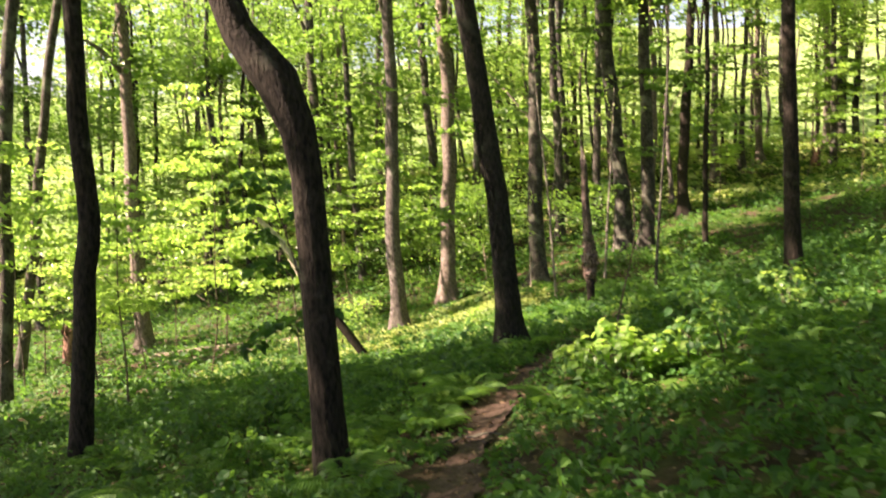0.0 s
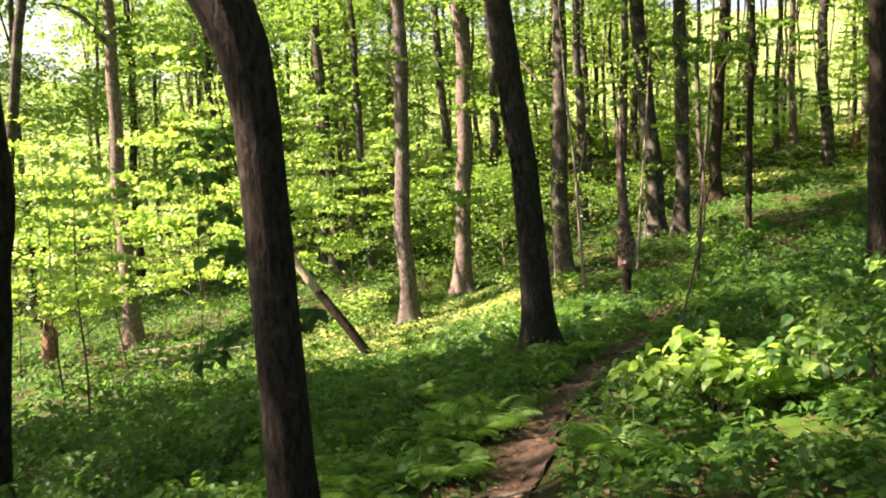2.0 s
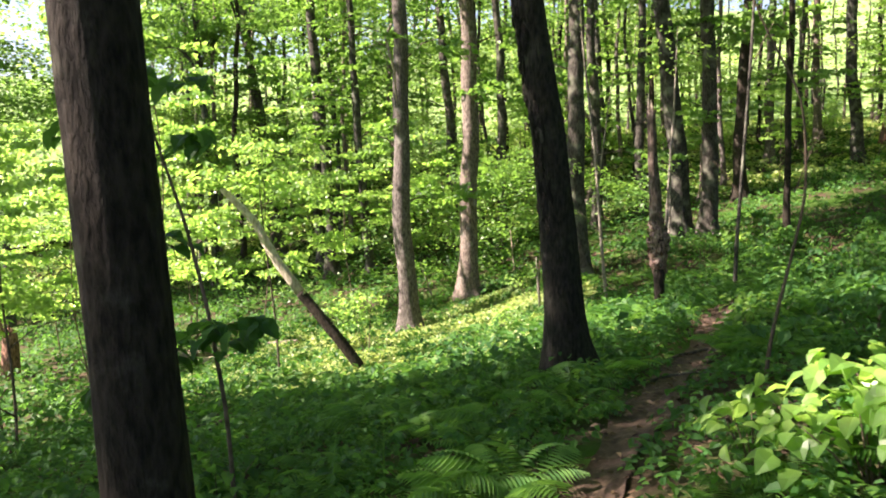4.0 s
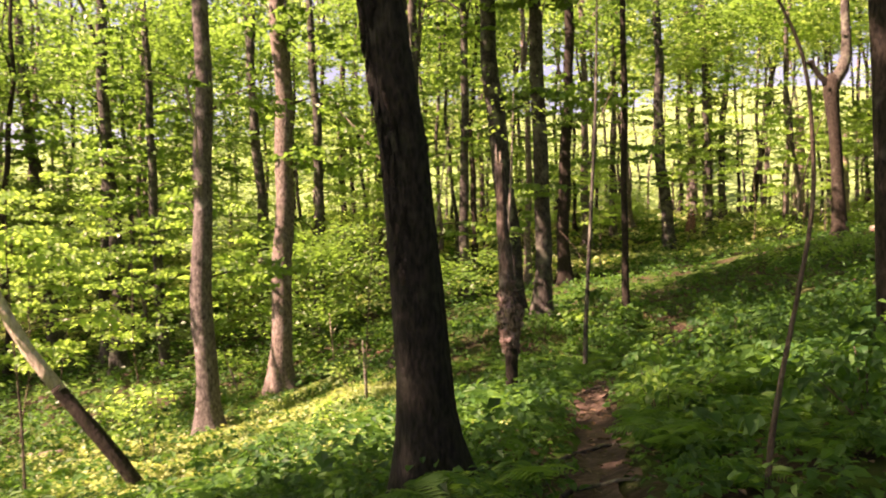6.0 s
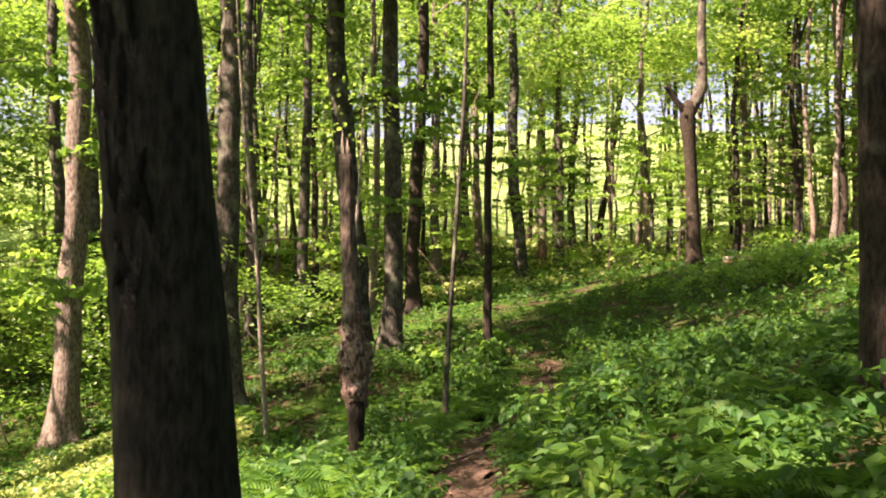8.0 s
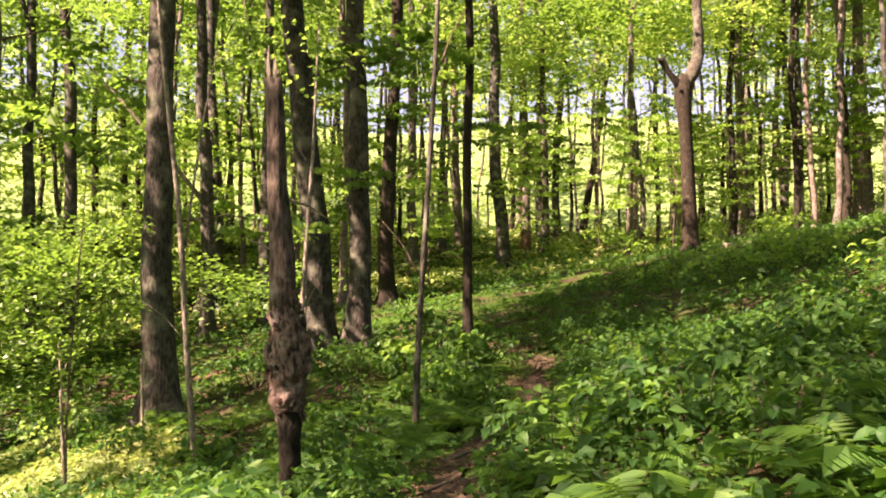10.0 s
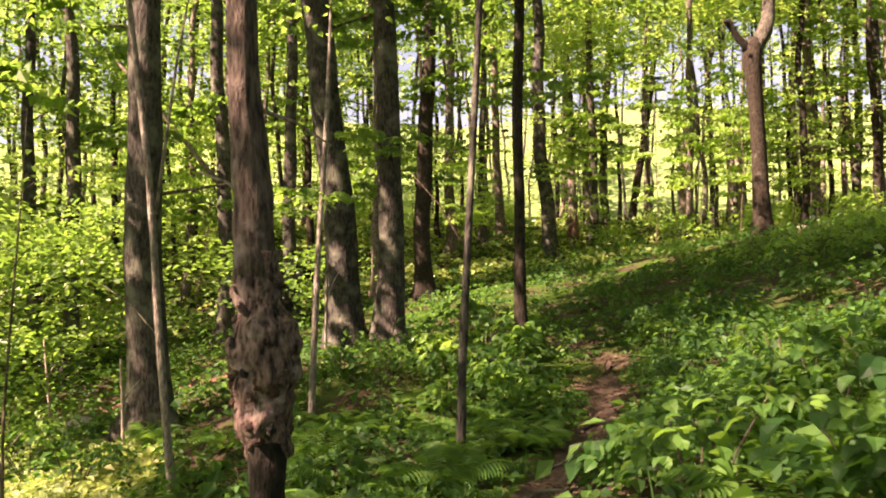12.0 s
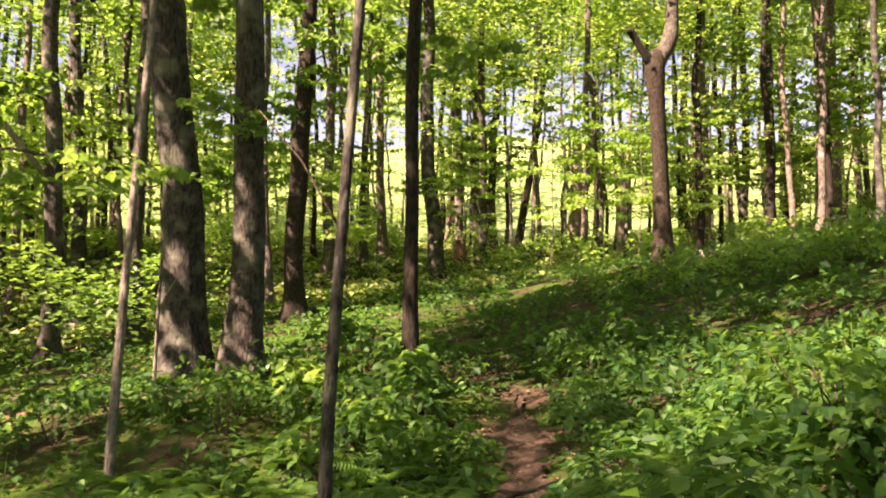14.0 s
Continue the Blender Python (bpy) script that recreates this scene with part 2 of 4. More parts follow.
def land(x, y):
    """The height of the hillside: up to the right, gently down along the trail, with small mounds."""
    x, y = np.asarray(x, float), np.asarray(y, float)
    cx, cy = np.clip(x, -22, 34), np.clip(y, -6, 62)
    z = sum(c * b for c, b in zip(COEF, (1, cx, cy, cx * cx / 10, cx * cy / 10, cy * cy / 10, cy ** 3 / 1000, cx ** 3 / 1000, cx * cx * cy / 1000)))
    for mx, my, h in MOUNDS:
        z = z + h * np.exp(-((x - mx) ** 2 + (y - my) ** 2) / 20.5)
    far = np.maximum(y - 62, 0)
    return z + 0.16 * np.minimum(x - cx, 60) * (x > 0) + 0.05 * (x - cx) * (x < 0) + 0.06 * np.minimum(far, 150)


TRAIL_LINE = np.array([(0.2, -8), (0.1, -2), (-0.1, 2), (-0.5, 5), (-0.5, 8), (-0.2, 10.5), (0.55, 12.8), (1.48, 15.7), (2.35, 18.4), (3.0, 20.9),
                       (3.9, 23.1), (4.9, 24.8), (6.1, 26.4), (7.3, 28.2), (8.2, 29.9), (8.9, 31.2)])


def smooth_line(p, step=0.2):
    s = np.concatenate([[0], np.cumsum(np.linalg.norm(np.diff(p, axis=0), axis=1))])
    q = np.arange(0, s[-1], step)
    out = np.stack([np.interp(q, s, p[:, k]) for k in (0, 1)], 1)
    for _ in range(12):
        out[1:-1] = 0.25 * out[:-2] + 0.5 * out[1:-1] + 0.25 * out[2:]
    return out


LINE = smooth_line(TRAIL_LINE)


def off_trail(x, y):
    d = np.full(np.shape(x), 9.0)
    for a in range(0, len(LINE), 2):
        d = np.minimum(d, np.hypot(x - LINE[a, 0], y - LINE[a, 1]))
    return d


def axis_steps(lo, hi, fine, far):
    near = np.arange(lo, hi + fine, fine)
    step, p = fine, hi
    ext = []
    while p < far:
        step *= 1.35
        p += step
        ext.append(p)
    p, step = lo, fine
    pre = []
    while p > -far:
        step *= 1.35
        p -= step
        pre.append(p)
    return np.array(pre[::-1] + list(near) + ext)


gx, gy = axis_steps(-14, 24, 0.28, 900), axis_steps(-3, 46, 0.28, 900)
X, Y = np.meshgrid(gx, gy)
Z = land(X, Y)
near = (np.abs(X) < 30) & (Y > -6) & (Y < 60)
rough = np.array([[noise.noise((x * 0.8, y * 0.8, 0)) * 0.07 + noise.noise((x * 2.1, y * 2.1, 4)) * 0.03 if n else 0 for x, y, n in zip(a, b, c)] for a, b, c in zip(X, Y, near)])
d = off_trail(X, Y)
Z = Z + rough * np.clip(d - 0.2, 0, 1) - 0.09 * np.exp(-(d / 0.33) ** 2)
k = np.arange(len(gy) - 1)[:, None] * len(gx) + np.arange(len(gx) - 1)[None]
ground = new("ground", mesh_of("ground", np.stack([X, Y, Z], -1).reshape(-1, 3), np.stack([k, k + 1, k + len(gx) + 1, k + len(gx)], -1).reshape(-1, 4), SOIL, True))
tagged(ground, "dark woodland soil with leaf litter and moss on a hillside", "ground", kind="structure")

# the trodden trail, a ribbon with ragged edges a little above the soil
side = unit(np.stack([np.gradient(LINE[:, 1]), -np.gradient(LINE[:, 0])], 1))
rng = np.random.default_rng(5)
ribs = np.linspace(-1, 1, 9)
half = np.minimum(1, np.arange(len(LINE))[::-1] / 9) * 0.23 + 0.05 * np.sin(np.arange(len(LINE)) * 0.43) + 0.03 * rng.normal(size=len(LINE))
pts = LINE[:, None] + side[:, None] * (half[:, None] * ribs[None])[..., None]
tz = land(pts[..., 0], pts[..., 1]) - 0.045 + 0.03 * ribs[None] ** 2 + 0.012 * rng.normal(size=pts.shape[:2])
k = np.arange(len(LINE) - 1)[:, None] * 9 + np.arange(8)[None]
trail = new("path", mesh_of("path", np.dstack([pts, tz]).reshape(-1, 3), np.stack([k, k + 9, k + 10, k + 1], -1).reshape(-1, 4), TRAIL, True))
tagged(trail, "narrow trodden trail of bare reddish brown earth", "path", kind="structure")


# ---------------------------------------------------------------- trees
def crown_mesh(seed, radius, depth, clumps, per, size, mat, fine=False, flat=0.28):
    """Sprays of leaves in flat layers around limb ends, with gaps between."""
    g = np.random.default_rng(seed)
    c = g.normal(size=(clumps, 3))
    c = unit(c) * g.uniform(0.35, 1.0, (clumps, 1)) ** 0.6 * np.array([radius, radius, depth * 0.5])
    r = g.uniform(0.5, 1.15, (clumps, 1)) * radius * 0.3
    idx = np.repeat(np.arange(clumps), per)
    o = g.normal(size=(len(idx), 3)) * np.array([1, 1, flat])
    o = o * 0.55 * r[idx]
    p = c[idx] + o
    p[:, 2] -= 0.12 * np.linalg.norm(o[:, :2], axis=1)
    tilt = g.normal(0, 0.3, (clumps, 2))
    n = unit(np.stack([tilt[idx, 0] + g.normal(0, 0.2, len(p)), tilt[idx, 1] + g.normal(0, 0.2, len(p)), np.ones(len(p))], 1))
    a = unit(np.stack([o[:, 0], o[:, 1], -0.25 * r[idx, 0] * np.ones(len(p))], 1) + g.normal(0, 0.35, (len(p), 3)))
    L = size * g.uniform(0.7, 1.25, len(p))
    v, f = leaves(p, a, n, L, L * 0.8, 0.15, fine)
    return mesh_of("crown", v, f, mat), c


CROWNS = [crown_mesh(20 + i, 3.4 + 0.3 * (i % 3), 8.0 + i % 2, 46, 34, 0.26, LEAF_CANOPY) for i in range(5)]
THIN_CROWNS = [crown_mesh(40 + i, 2.4, 6.5, 22, 30, 0.24, LEAF_CANOPY) for i in range(3)]
# fuller crowns, mostly above the view, sized to shade the ground below
DENSE_CROWNS = [crown_mesh(50 + i, 4.2, 7.0, 90, 44, 0.27, LEAF_CANOPY) for i in range(2)]
BROAD_CROWNS = [crown_mesh(60 + i, 6.3, 5.0, 170, 36, 0.3, LEAF_CANOPY) for i in range(2)]
YOUNG_CROWNS = [crown_mesh(70 + i, 1.7 + 0.3 * (i % 2), 5.0 + i % 3, 34, 44, 0.17, LEAF_BUSH, False, 0.2) for i in range(4)]


def spine(height, lean, bend, seed, kinks=None, steps=38):
    g = np.random.default_rng(seed)
    h = np.concatenate([[-0.5, -0.2, 0, 0.12, 0.3, 0.55, 0.85], np.linspace(1.3, height, steps)])
    ph = g.uniform(0, 6.28, 4)
    x = lean[0] * h + bend * (np.sin(h * 0.55 + ph[0]) - np.sin(ph[0])) + bend * 0.4 * np.sin(h * 1.7 + ph[1])
    y = lean[1] * h + bend * (np.sin(h * 0.5 + ph[2]) - np.sin(ph[2]))
    if kinks:
        kh, kx = zip(*kinks)
        x = x + np.interp(h, kh, kx)
    return np.stack([x, y, h], 1)


BOUGHS = [crown_mesh(90 + i, 1.1, 0.5, 9, 26, 0.16, LEAF_CANOPY, False, 0.16)[0] for i in range(4)]


def low_boughs(base, sp, count, seed, lo=3.0, hi=12.5):
    """Slim side branches below the crown, each with a flat leafy spray."""
    g = np.random.default_rng(seed)
    for k in range(count):
        h = lo + (hi - lo) * (k + g.uniform(0.1, 0.9)) / count
        s0 = np.array([np.interp(h, sp[:, 2], sp[:, q]) for q in range(3)])
        th, reach = g.uniform(0, 6.283), g.uniform(1.2, 2.6)
        tip = s0 + np.array([math.cos(th) * reach, math.sin(th) * reach, g.uniform(-0.1, 0.7)])
        part("limb", tube_mesh("limb", [s0, (s0 + tip) / 2 + np.array([0, 0, 0.2]), tip], [0.035, 0.02, 0.006], TWIG, 5), base)
        ob = part("leaf_spray", BOUGHS[k % 4], base)
        ob.location = tip - 0.25 * (tip - s0)
        ob.rotation_euler = (g.normal(0, 0.12), g.normal(0, 0.12), g.uniform(0, 6.28))
        w = g.uniform(0.9, 1.8)
        ob.scale = (w, w, w)
        tagged(ob, kind="stuff")


def tree(x, y, diameter, lean=(0, 0), height=19.0, bark=None, bend=0.05, seed=1, crown=None, label="", flare=0.75, kinks=None, limbs=5, sides=14, sink=0.0, group="woodland trees", bulge=None, spread=1.0, boughs=0):
    """A forest tree: flared and tapered trunk, limbs high up, a leafy crown."""
    bark = bark or BARK_GREY
    base = new("tree")
    base.location = (x, y, float(land(x, y)) - sink)
    sp = spine(height, lean, bend, seed, kinks)
    h = sp[:, 2]
    r = diameter / 2 * (1 - 0.62 * np.clip(h / height, 0, 1) ** 1.1) * (1 + flare * np.exp(-np.maximum(h, 0) / 0.45))
    if bulge:
        r = r * (1 + bulge[1] * np.exp(-((h - bulge[0]) / 0.45) ** 2))
    part("trunk", tube_mesh("trunk", sp, r, bark, sides if sides < 11 else 22, 0.045, seed, 0.22 * flare * np.exp(-np.maximum(h, 0) / 0.4)), base)
    g = np.random.default_rng(seed + 500)
    top = crown or CROWNS[seed % len(CROWNS)]
    mid = sp[int(len(sp) * 0.72)]
    for k in range(limbs):
        i = int(len(sp) * g.uniform(0.55, 0.9))
        s0 = sp[i]
        tgt = mid + top[1][g.integers(len(top[1]))] * 0.85 + np.array([0, 0, 1.0])
        w = np.linspace(0, 1, 6)[:, None]
        path = s0 + (tgt - s0) * w + np.array([0, 0, 0.5]) * np.sin(w * 3.14)
        part("limb", tube_mesh("limb", path, np.linspace(r[i] * 0.6, 0.015, 6), bark, 6), base)
    low_boughs(base, sp, boughs, seed + 900)
    cr = part("crown", top[0], base)
    cr.location = mid + np.array([0, 0, 1.5])
    cr.rotation_euler = (0, 0, g.uniform(0, 6.28))
    cr.scale = (spread, spread, 1)
    tagged(base, label or "tall straight forest tree with grey furrowed bark", "tree", group)
    return base


DARK_LABEL = "tree leaning over green undergrowth, dark bark deepened for shade"
# the trees passed, by the places of their feet: x, y, diameter, lean
tree(-1.93, 8.65, 0.37, (-0.035, 0), 20, BARK_DARK_SHADED, 0.02, 3, DENSE_CROWNS[1], label="dark slender tree with a crooked stem beside the trail", kinks=((0, 0), (1.9, -0.02), (3.4, -0.07), (4.15, -0.18), (4.5, -0.42), (4.95, -0.76), (5.6, -0.88), (17, -1.0)), bulge=(4.3, 0.4), flare=0.2)
tree(-6.45, 11.7, 0.34, (0.055, 0), 16, BARK_DARK_SHADED, 0.03, 4, CROWNS[0], "thin dark wavy tree among low green plants", flare=0.2, kinks=((0, 0), (2.9, 0.0), (3.5, 0.12), (4.1, 0.08), (5.2, -0.05), (16, -0.3)))
LEANING_KINKS = ((0, 0), (1.7, 0), (3.1, 0.02), (4.7, -0.12), (6.5, -0.22), (10, -0.36), (23, -0.4))
leaning = tree(0.08, 15.8, 0.45, (-0.095, 0.0), 23, BARK_PEEL, 0.03, 5, BROAD_CROWNS[1], label="thick leaning tree with peeling dark bark beside the trail", flare=0.9, spread=1.1, kinks=LEANING_KINKS)
tree(6.2, 18.3, 0.33, (-0.05, 0), 18, BARK_DARK_SHADED, 0.03, 6, crown=BROAD_CROWNS[0], label="dark tree rising from the ferns above the trail")
for i, (x, y, dm, lx, bark) in enumerate((
        (-14.54, 31.69, 0.62, -0.01, BARK_PINK_LIT), (-4.15, 31.19, 0.6, -0.012, BARK_PINK_LIT), (-2.46, 34.55, 0.66, -0.005, BARK_PINK_LIT),
        (1.2, 32.06, 0.62, -0.02, BARK_GREY), (2.86, 44.85, 0.5, -0.03, BARK_GREY), (4.92, 35.19, 0.72, -0.075, BARK_GREY),
        (5.8, 34.84, 0.56, -0.02, BARK_GREY), (9.53, 45.84, 0.6, 0.03, BARK_DARK_SHADED), (13.5, 55, 0.5, -0.015, BARK_PINK_LIT),
        (7.43, 31.48, 0.21, -0.015, BARK_DARK_SHADED), (17.5, 59.2, 0.48, -0.04, BARK_PINK_LIT), (17.3, 52.3, 0.66, -0.05, BARK_GREY),
        (22.8, 61.6, 0.5, -0.03, BARK_PINK_LIT), (23.9, 61.5, 0.7, -0.03, BARK_GREY), 
        (-9.53, 43.54, 0.6, -0.05, BARK_GREY), (-7.37, 41.7, 0.42, -0.05, BARK_GREY), (-14.06, 50.0, 0.66, -0.11, BARK_GREY),
        (-3.97, 45.5, 0.5, -0.04, BARK_GREY), (5.02, 46.07, 0.48, 0.0, BARK_GREY), (3.59, 49.95, 0.45, -0.04, BARK_GREY),
        (8.09, 46.9, 0.34, -0.015, BARK_PINK_LIT), (15.8, 57.3, 0.38, 0.01, BARK_GREY), (20.8, 55.07, 0.44, -0.013, BARK_GREY),
        (24.6, 61.2, 0.5, 0.05, BARK_GREY), (30.3, 68.2, 0.55, 0.17, BARK_DARK_SHADED), (29.0, 49.3, 0.46, -0.013, BARK_PINK_LIT),
        (30.0, 46.5, 0.43, -0.011, BARK_GREY), (31.3, 45.0, 0.36, -0.05, BARK_PINK_LIT), (-2.6, 44.9, 0.42, -0.02, BARK_GREY),
        (-1.5, 44.4, 0.46, -0.024, BARK_GREY), (34.1, 46.8, 0.68, -0.01, BARK_PINK_LIT), (9.7, 49.7, 0.27, -0.03, BARK_PINK_LIT),
        (35.0, 53.1, 0.46, 0.0, BARK_GREY), (37.7, 49.9, 0.7, -0.05, BARK_PINK_LIT), (33.1, 55.2, 0.42, -0.004, BARK_GREY),
        (-10.5, 45.5, 0.5, -0.01, BARK_GREY))):
    grown = tree(x, y, dm, (lx, 0), 19 + (i * 7 % 5), bark, 0.05 + 0.02 * (i % 3), 60 + i, label={BARK_PINK_LIT: "tall forest tree, pinkish brown bark paled for sunlight", BARK_DARK_SHADED: DARK_LABEL}.get(bark, ""), limbs=3, sides=12, crown=BROAD_CROWNS[i % 2] if i in (3, 5, 6) else DENSE_CROWNS[0] if i == 2 else (THIN_CROWNS[i % 3] if i == 1 or (x < 12 and y > 40) else None), boughs=(13 if x < -6 and y > 40 else 4) if i > 0 else 2)
    if i == 4:
        part("dead_limb", tube_mesh("dead_limb", [(-0.1, 0, 4.7), (-1.3, -0.2, 6.2), (-2.7, -0.3, 7.9), (-4.5, -0.3, 9.8)], [0.09, 0.07, 0.05, 0.02], DEADWOOD, 8, 0.08, 3), grown, "bare pale dead limb")


# added trees, mostly out of view, that shade the trail and its slopes
SHADE_TREES = ((-23, 8.5, 23, 0), (-22.5, 13.5, 23, 0), (-16.5, 1.6, 23, 0), (-20, 6.5, 23, 0), (-18, 12, 24, 0), (-12.6, 1.6, 20, 0), (-15, 13, 24, 0), (-9, -4, 19, 0), (-13, -1, 20, 0), (-12.8, 19.6, 27, 0.13), (-16.4, 26.0, 27, 0.2), 
           (-7.5, 4.3, 20, 0), (-3, -9, 19, 0), (5, -6, 19, 0), (13, 4, 19, 0), (16, 12, 19, 0), (20, 22, 19, 0), (26, 32, 19, 0))
for i, (x, y, h, ln) in enumerate(SHADE_TREES):
    tree(x, y, 0.36, (ln - 0.02, 0), h, BARK_GREY, 0.06, 140 + i, CROWNS[i % 5] if x > 0 else DENSE_CROWNS[i % 2], limbs=3, sides=10)

# added tall trees, mostly unseen, whose crowns cut skylight and sun over the trail
SKY_BLOCKERS = ((9.5, 8.5, -0.24), (10.5, 13.5, -0.2), (12.8, 18.8, -0.24), (16.8, 23.2, -0.24), (20.5, 27.0, -0.26), (8.5, 1.0, -0.2), (18.0, 17.5, -0.1), (-8.3, -0.5, 0.25),
            (18.5, 9.0, 0), (25.0, 15.0, 0), (27.0, 24.0, -0.1), (13.5, -2.0, 0), (6.5, -9.0, 0), (-1.0, -5.5, 0.05), (-8.0, -10.0, 0), (21.0, 1.0, 0), (32.0, 33.0, -0.1),
            (-25.5, 43.0, 0), (-31.0, 45.5, 0))
for i, (x, y, ln) in enumerate(SKY_BLOCKERS):
    tree(x, y, 0.4, (ln, 0), 25, BARK_GREY, 0.06, 180 + i, BROAD_CROWNS[i % 2], limbs=4, sides=10)

# far trunks of the wood, thin and close together
far_proto = [tree(x, y, dm, (ln, 0), 18 + k, b, 0.12, 170 + k, THIN_CROWNS[k % 3], "slim far forest tree in the sunlit wood", limbs=2, sides=8, group="far trees", boughs=1)
             for k, (x, y, dm, ln, b) in enumerate(((12, 66, 0.3, -0.03, BARK_GREY), (-18, 58, 0.34, 0.02, BARK_DARK_SHADED), (40, 62, 0.26, 0.0, BARK_PINK_LIT), (4, 60, 0.22, -0.05, BARK_GREY), (26, 70, 0.3, 0.03, BARK_PINK_LIT)))]
g = np.random.default_rng(77)
for k in range(165):
    ang, dist = g.uniform(-0.6, 0.92), g.uniform(42, 74)
    x, y = 3 + dist * math.sin(ang), 8 + dist * math.cos(ang)
    if (y < 47 and -8 < x < 28) or (0.1 < ang < 0.42 and k % 5 > 1):
        continue
    copy_thing(far_proto[k % 5], pose(x, y, float(land(x, y)), 0, 0, g.uniform(-25, 25)))


# slim poles at the bright far edge of the wood
poles = [tree(x, y, dm, (ln, 0), 17 + k, b, 0.16, 230 + k, THIN_CROWNS[k % 3], "slim pole of a tree at the bright edge of the wood", limbs=0, sides=8, group="far poles")
         for k, (x, y, dm, ln, b) in enumerate(((20, 66, 0.2, -0.02, BARK_GREY), (30, 60, 0.17, 0.04, BARK_PINK_LIT), (10, 70, 0.24, -0.04, BARK_DARK_SHADED)))]
for k in range(60):
    ang, dist = g.uniform(0.02, 0.95), g.uniform(50, 80)
    x, y = 3 + dist * math.sin(ang), 8 + dist * math.cos(ang)
    copy_thing(poles[k % 3], pose(x, y, float(land(x, y)), 0, 0, g.uniform(-40, 40)))


def young_tree(height, seed, lean=0.05, stem=0.03):
    """A slim understorey maple in flat leafy tiers."""
    base = new("young_tree")
    sp = spine(height, (lean, 0), 0.12, seed, None, 12)
    part("trunk", tube_mesh("trunk", sp, np.linspace(stem, 0.008, len(sp)), TWIG, 7, 0.05, seed), base)
    cr = part("crown", YOUNG_CROWNS[seed % 4][0], base)
    cr.location = sp[-1] - np.array([0, 0, height * 0.32])
    cs = height / 7.0
    cr.scale = (cs, cs, cs)
    for k in range(3):
        a = sp[5 + 3 * k]
        b = a + np.array([math.cos(k * 2.2 + seed), math.sin(k * 2.2 + seed), 0.5]) * height * 0.16
        part("limb", tube_mesh("limb", [a, (a + b) / 2 + np.array([0, 0, 0.1]), b], [stem * 0.5, stem * 0.35, 0.006], TWIG, 5), base)
    return tagged(base, "young maple with bright green leaves in flat tiers", "young tree", "understorey maples")


young = [young_tree(5.0 + 1.1 * k, 80 + k, 0.06 * (k % 3 - 1)) for k in range(4)]
SPOTS = [(-8.5, 17.5), (-10.5, 20), (-8.4, 22.5), (-12, 17), (-14, 22.5), (-11.5, 25), (-9.8, 27.8), (-16, 27), (-12.5, 30), (-9.5, 33), (-17, 33), (-20, 29), (-13.8, 37), (-7, 36), (-5.7, 39), (-11, 41)]
for k, p in enumerate(young):
    p.location = (*SPOTS[k], float(land(*SPOTS[k])))
for k, (x, y) in enumerate(SPOTS[4:]):
    copy_thing(young[k % 4], pose(x, y, float(land(x, y)), 0, 0, 47 * k))
for k in range(44):
    ang, dist = g.uniform(-0.6, 0.9), g.uniform(42, 62)
    x, y = 3 + dist * math.sin(ang), 6 + dist * math.cos(ang)
    copy_thing(young[k % 4], pose(x, y, float(land(x, y)), 0, 0, 61 * k))


# ---------------------------------------------------------------- undergrowth: a close green mat over the slope
FEET = ((-4.15, 31.2), (-2.46, 34.5), (1.2, 32.06), (4.92, 35.2), (5.8, 34.84), (0.08, 15.8), (7.43, 31.5), (9.53, 45.8), (-1.91, 8.7), (6.2, 18.3))
# herbs thinned to show soil; the last circles darken ground to imitate shade
THINNED = tuple((x, y - 0.3, 0.95) for x, y in FEET) + ((-3.6, 27, 3.4), (-1.5, 30.5, 2.4), (-4.5, 23, 2.3), (-6.5, 29, 2.5), (1.2, 31.5, 1.1), (3.9, 33.2, 1.2), (-1.2, 33.6, 1.3), (-3.9, 30.6, 0.9), (2.2, 34.6, 1.6), (-0.6, 30.2, 0.9), (4.8, 30.8, 0.8), (9.5, 36.5, 1.6), (11.5, 39, 2), (22, 42, 2.2), (2.7, 29.6, 1.4), (0.6, 28.8, 1.3), (3.4, 31.4, 1.1), (1.6, 6.8, 0.5), (17, 44, 2.4), (4.3, 29.8, 1.7), (2.6, 31.8, 1.5), (3.0, 27.6, 1.1), (6.8, 34.6, 1.7), (9.0, 33.4, 1.6), (11.2, 35.0, 1.9), (13.5, 37.5, 2.2))


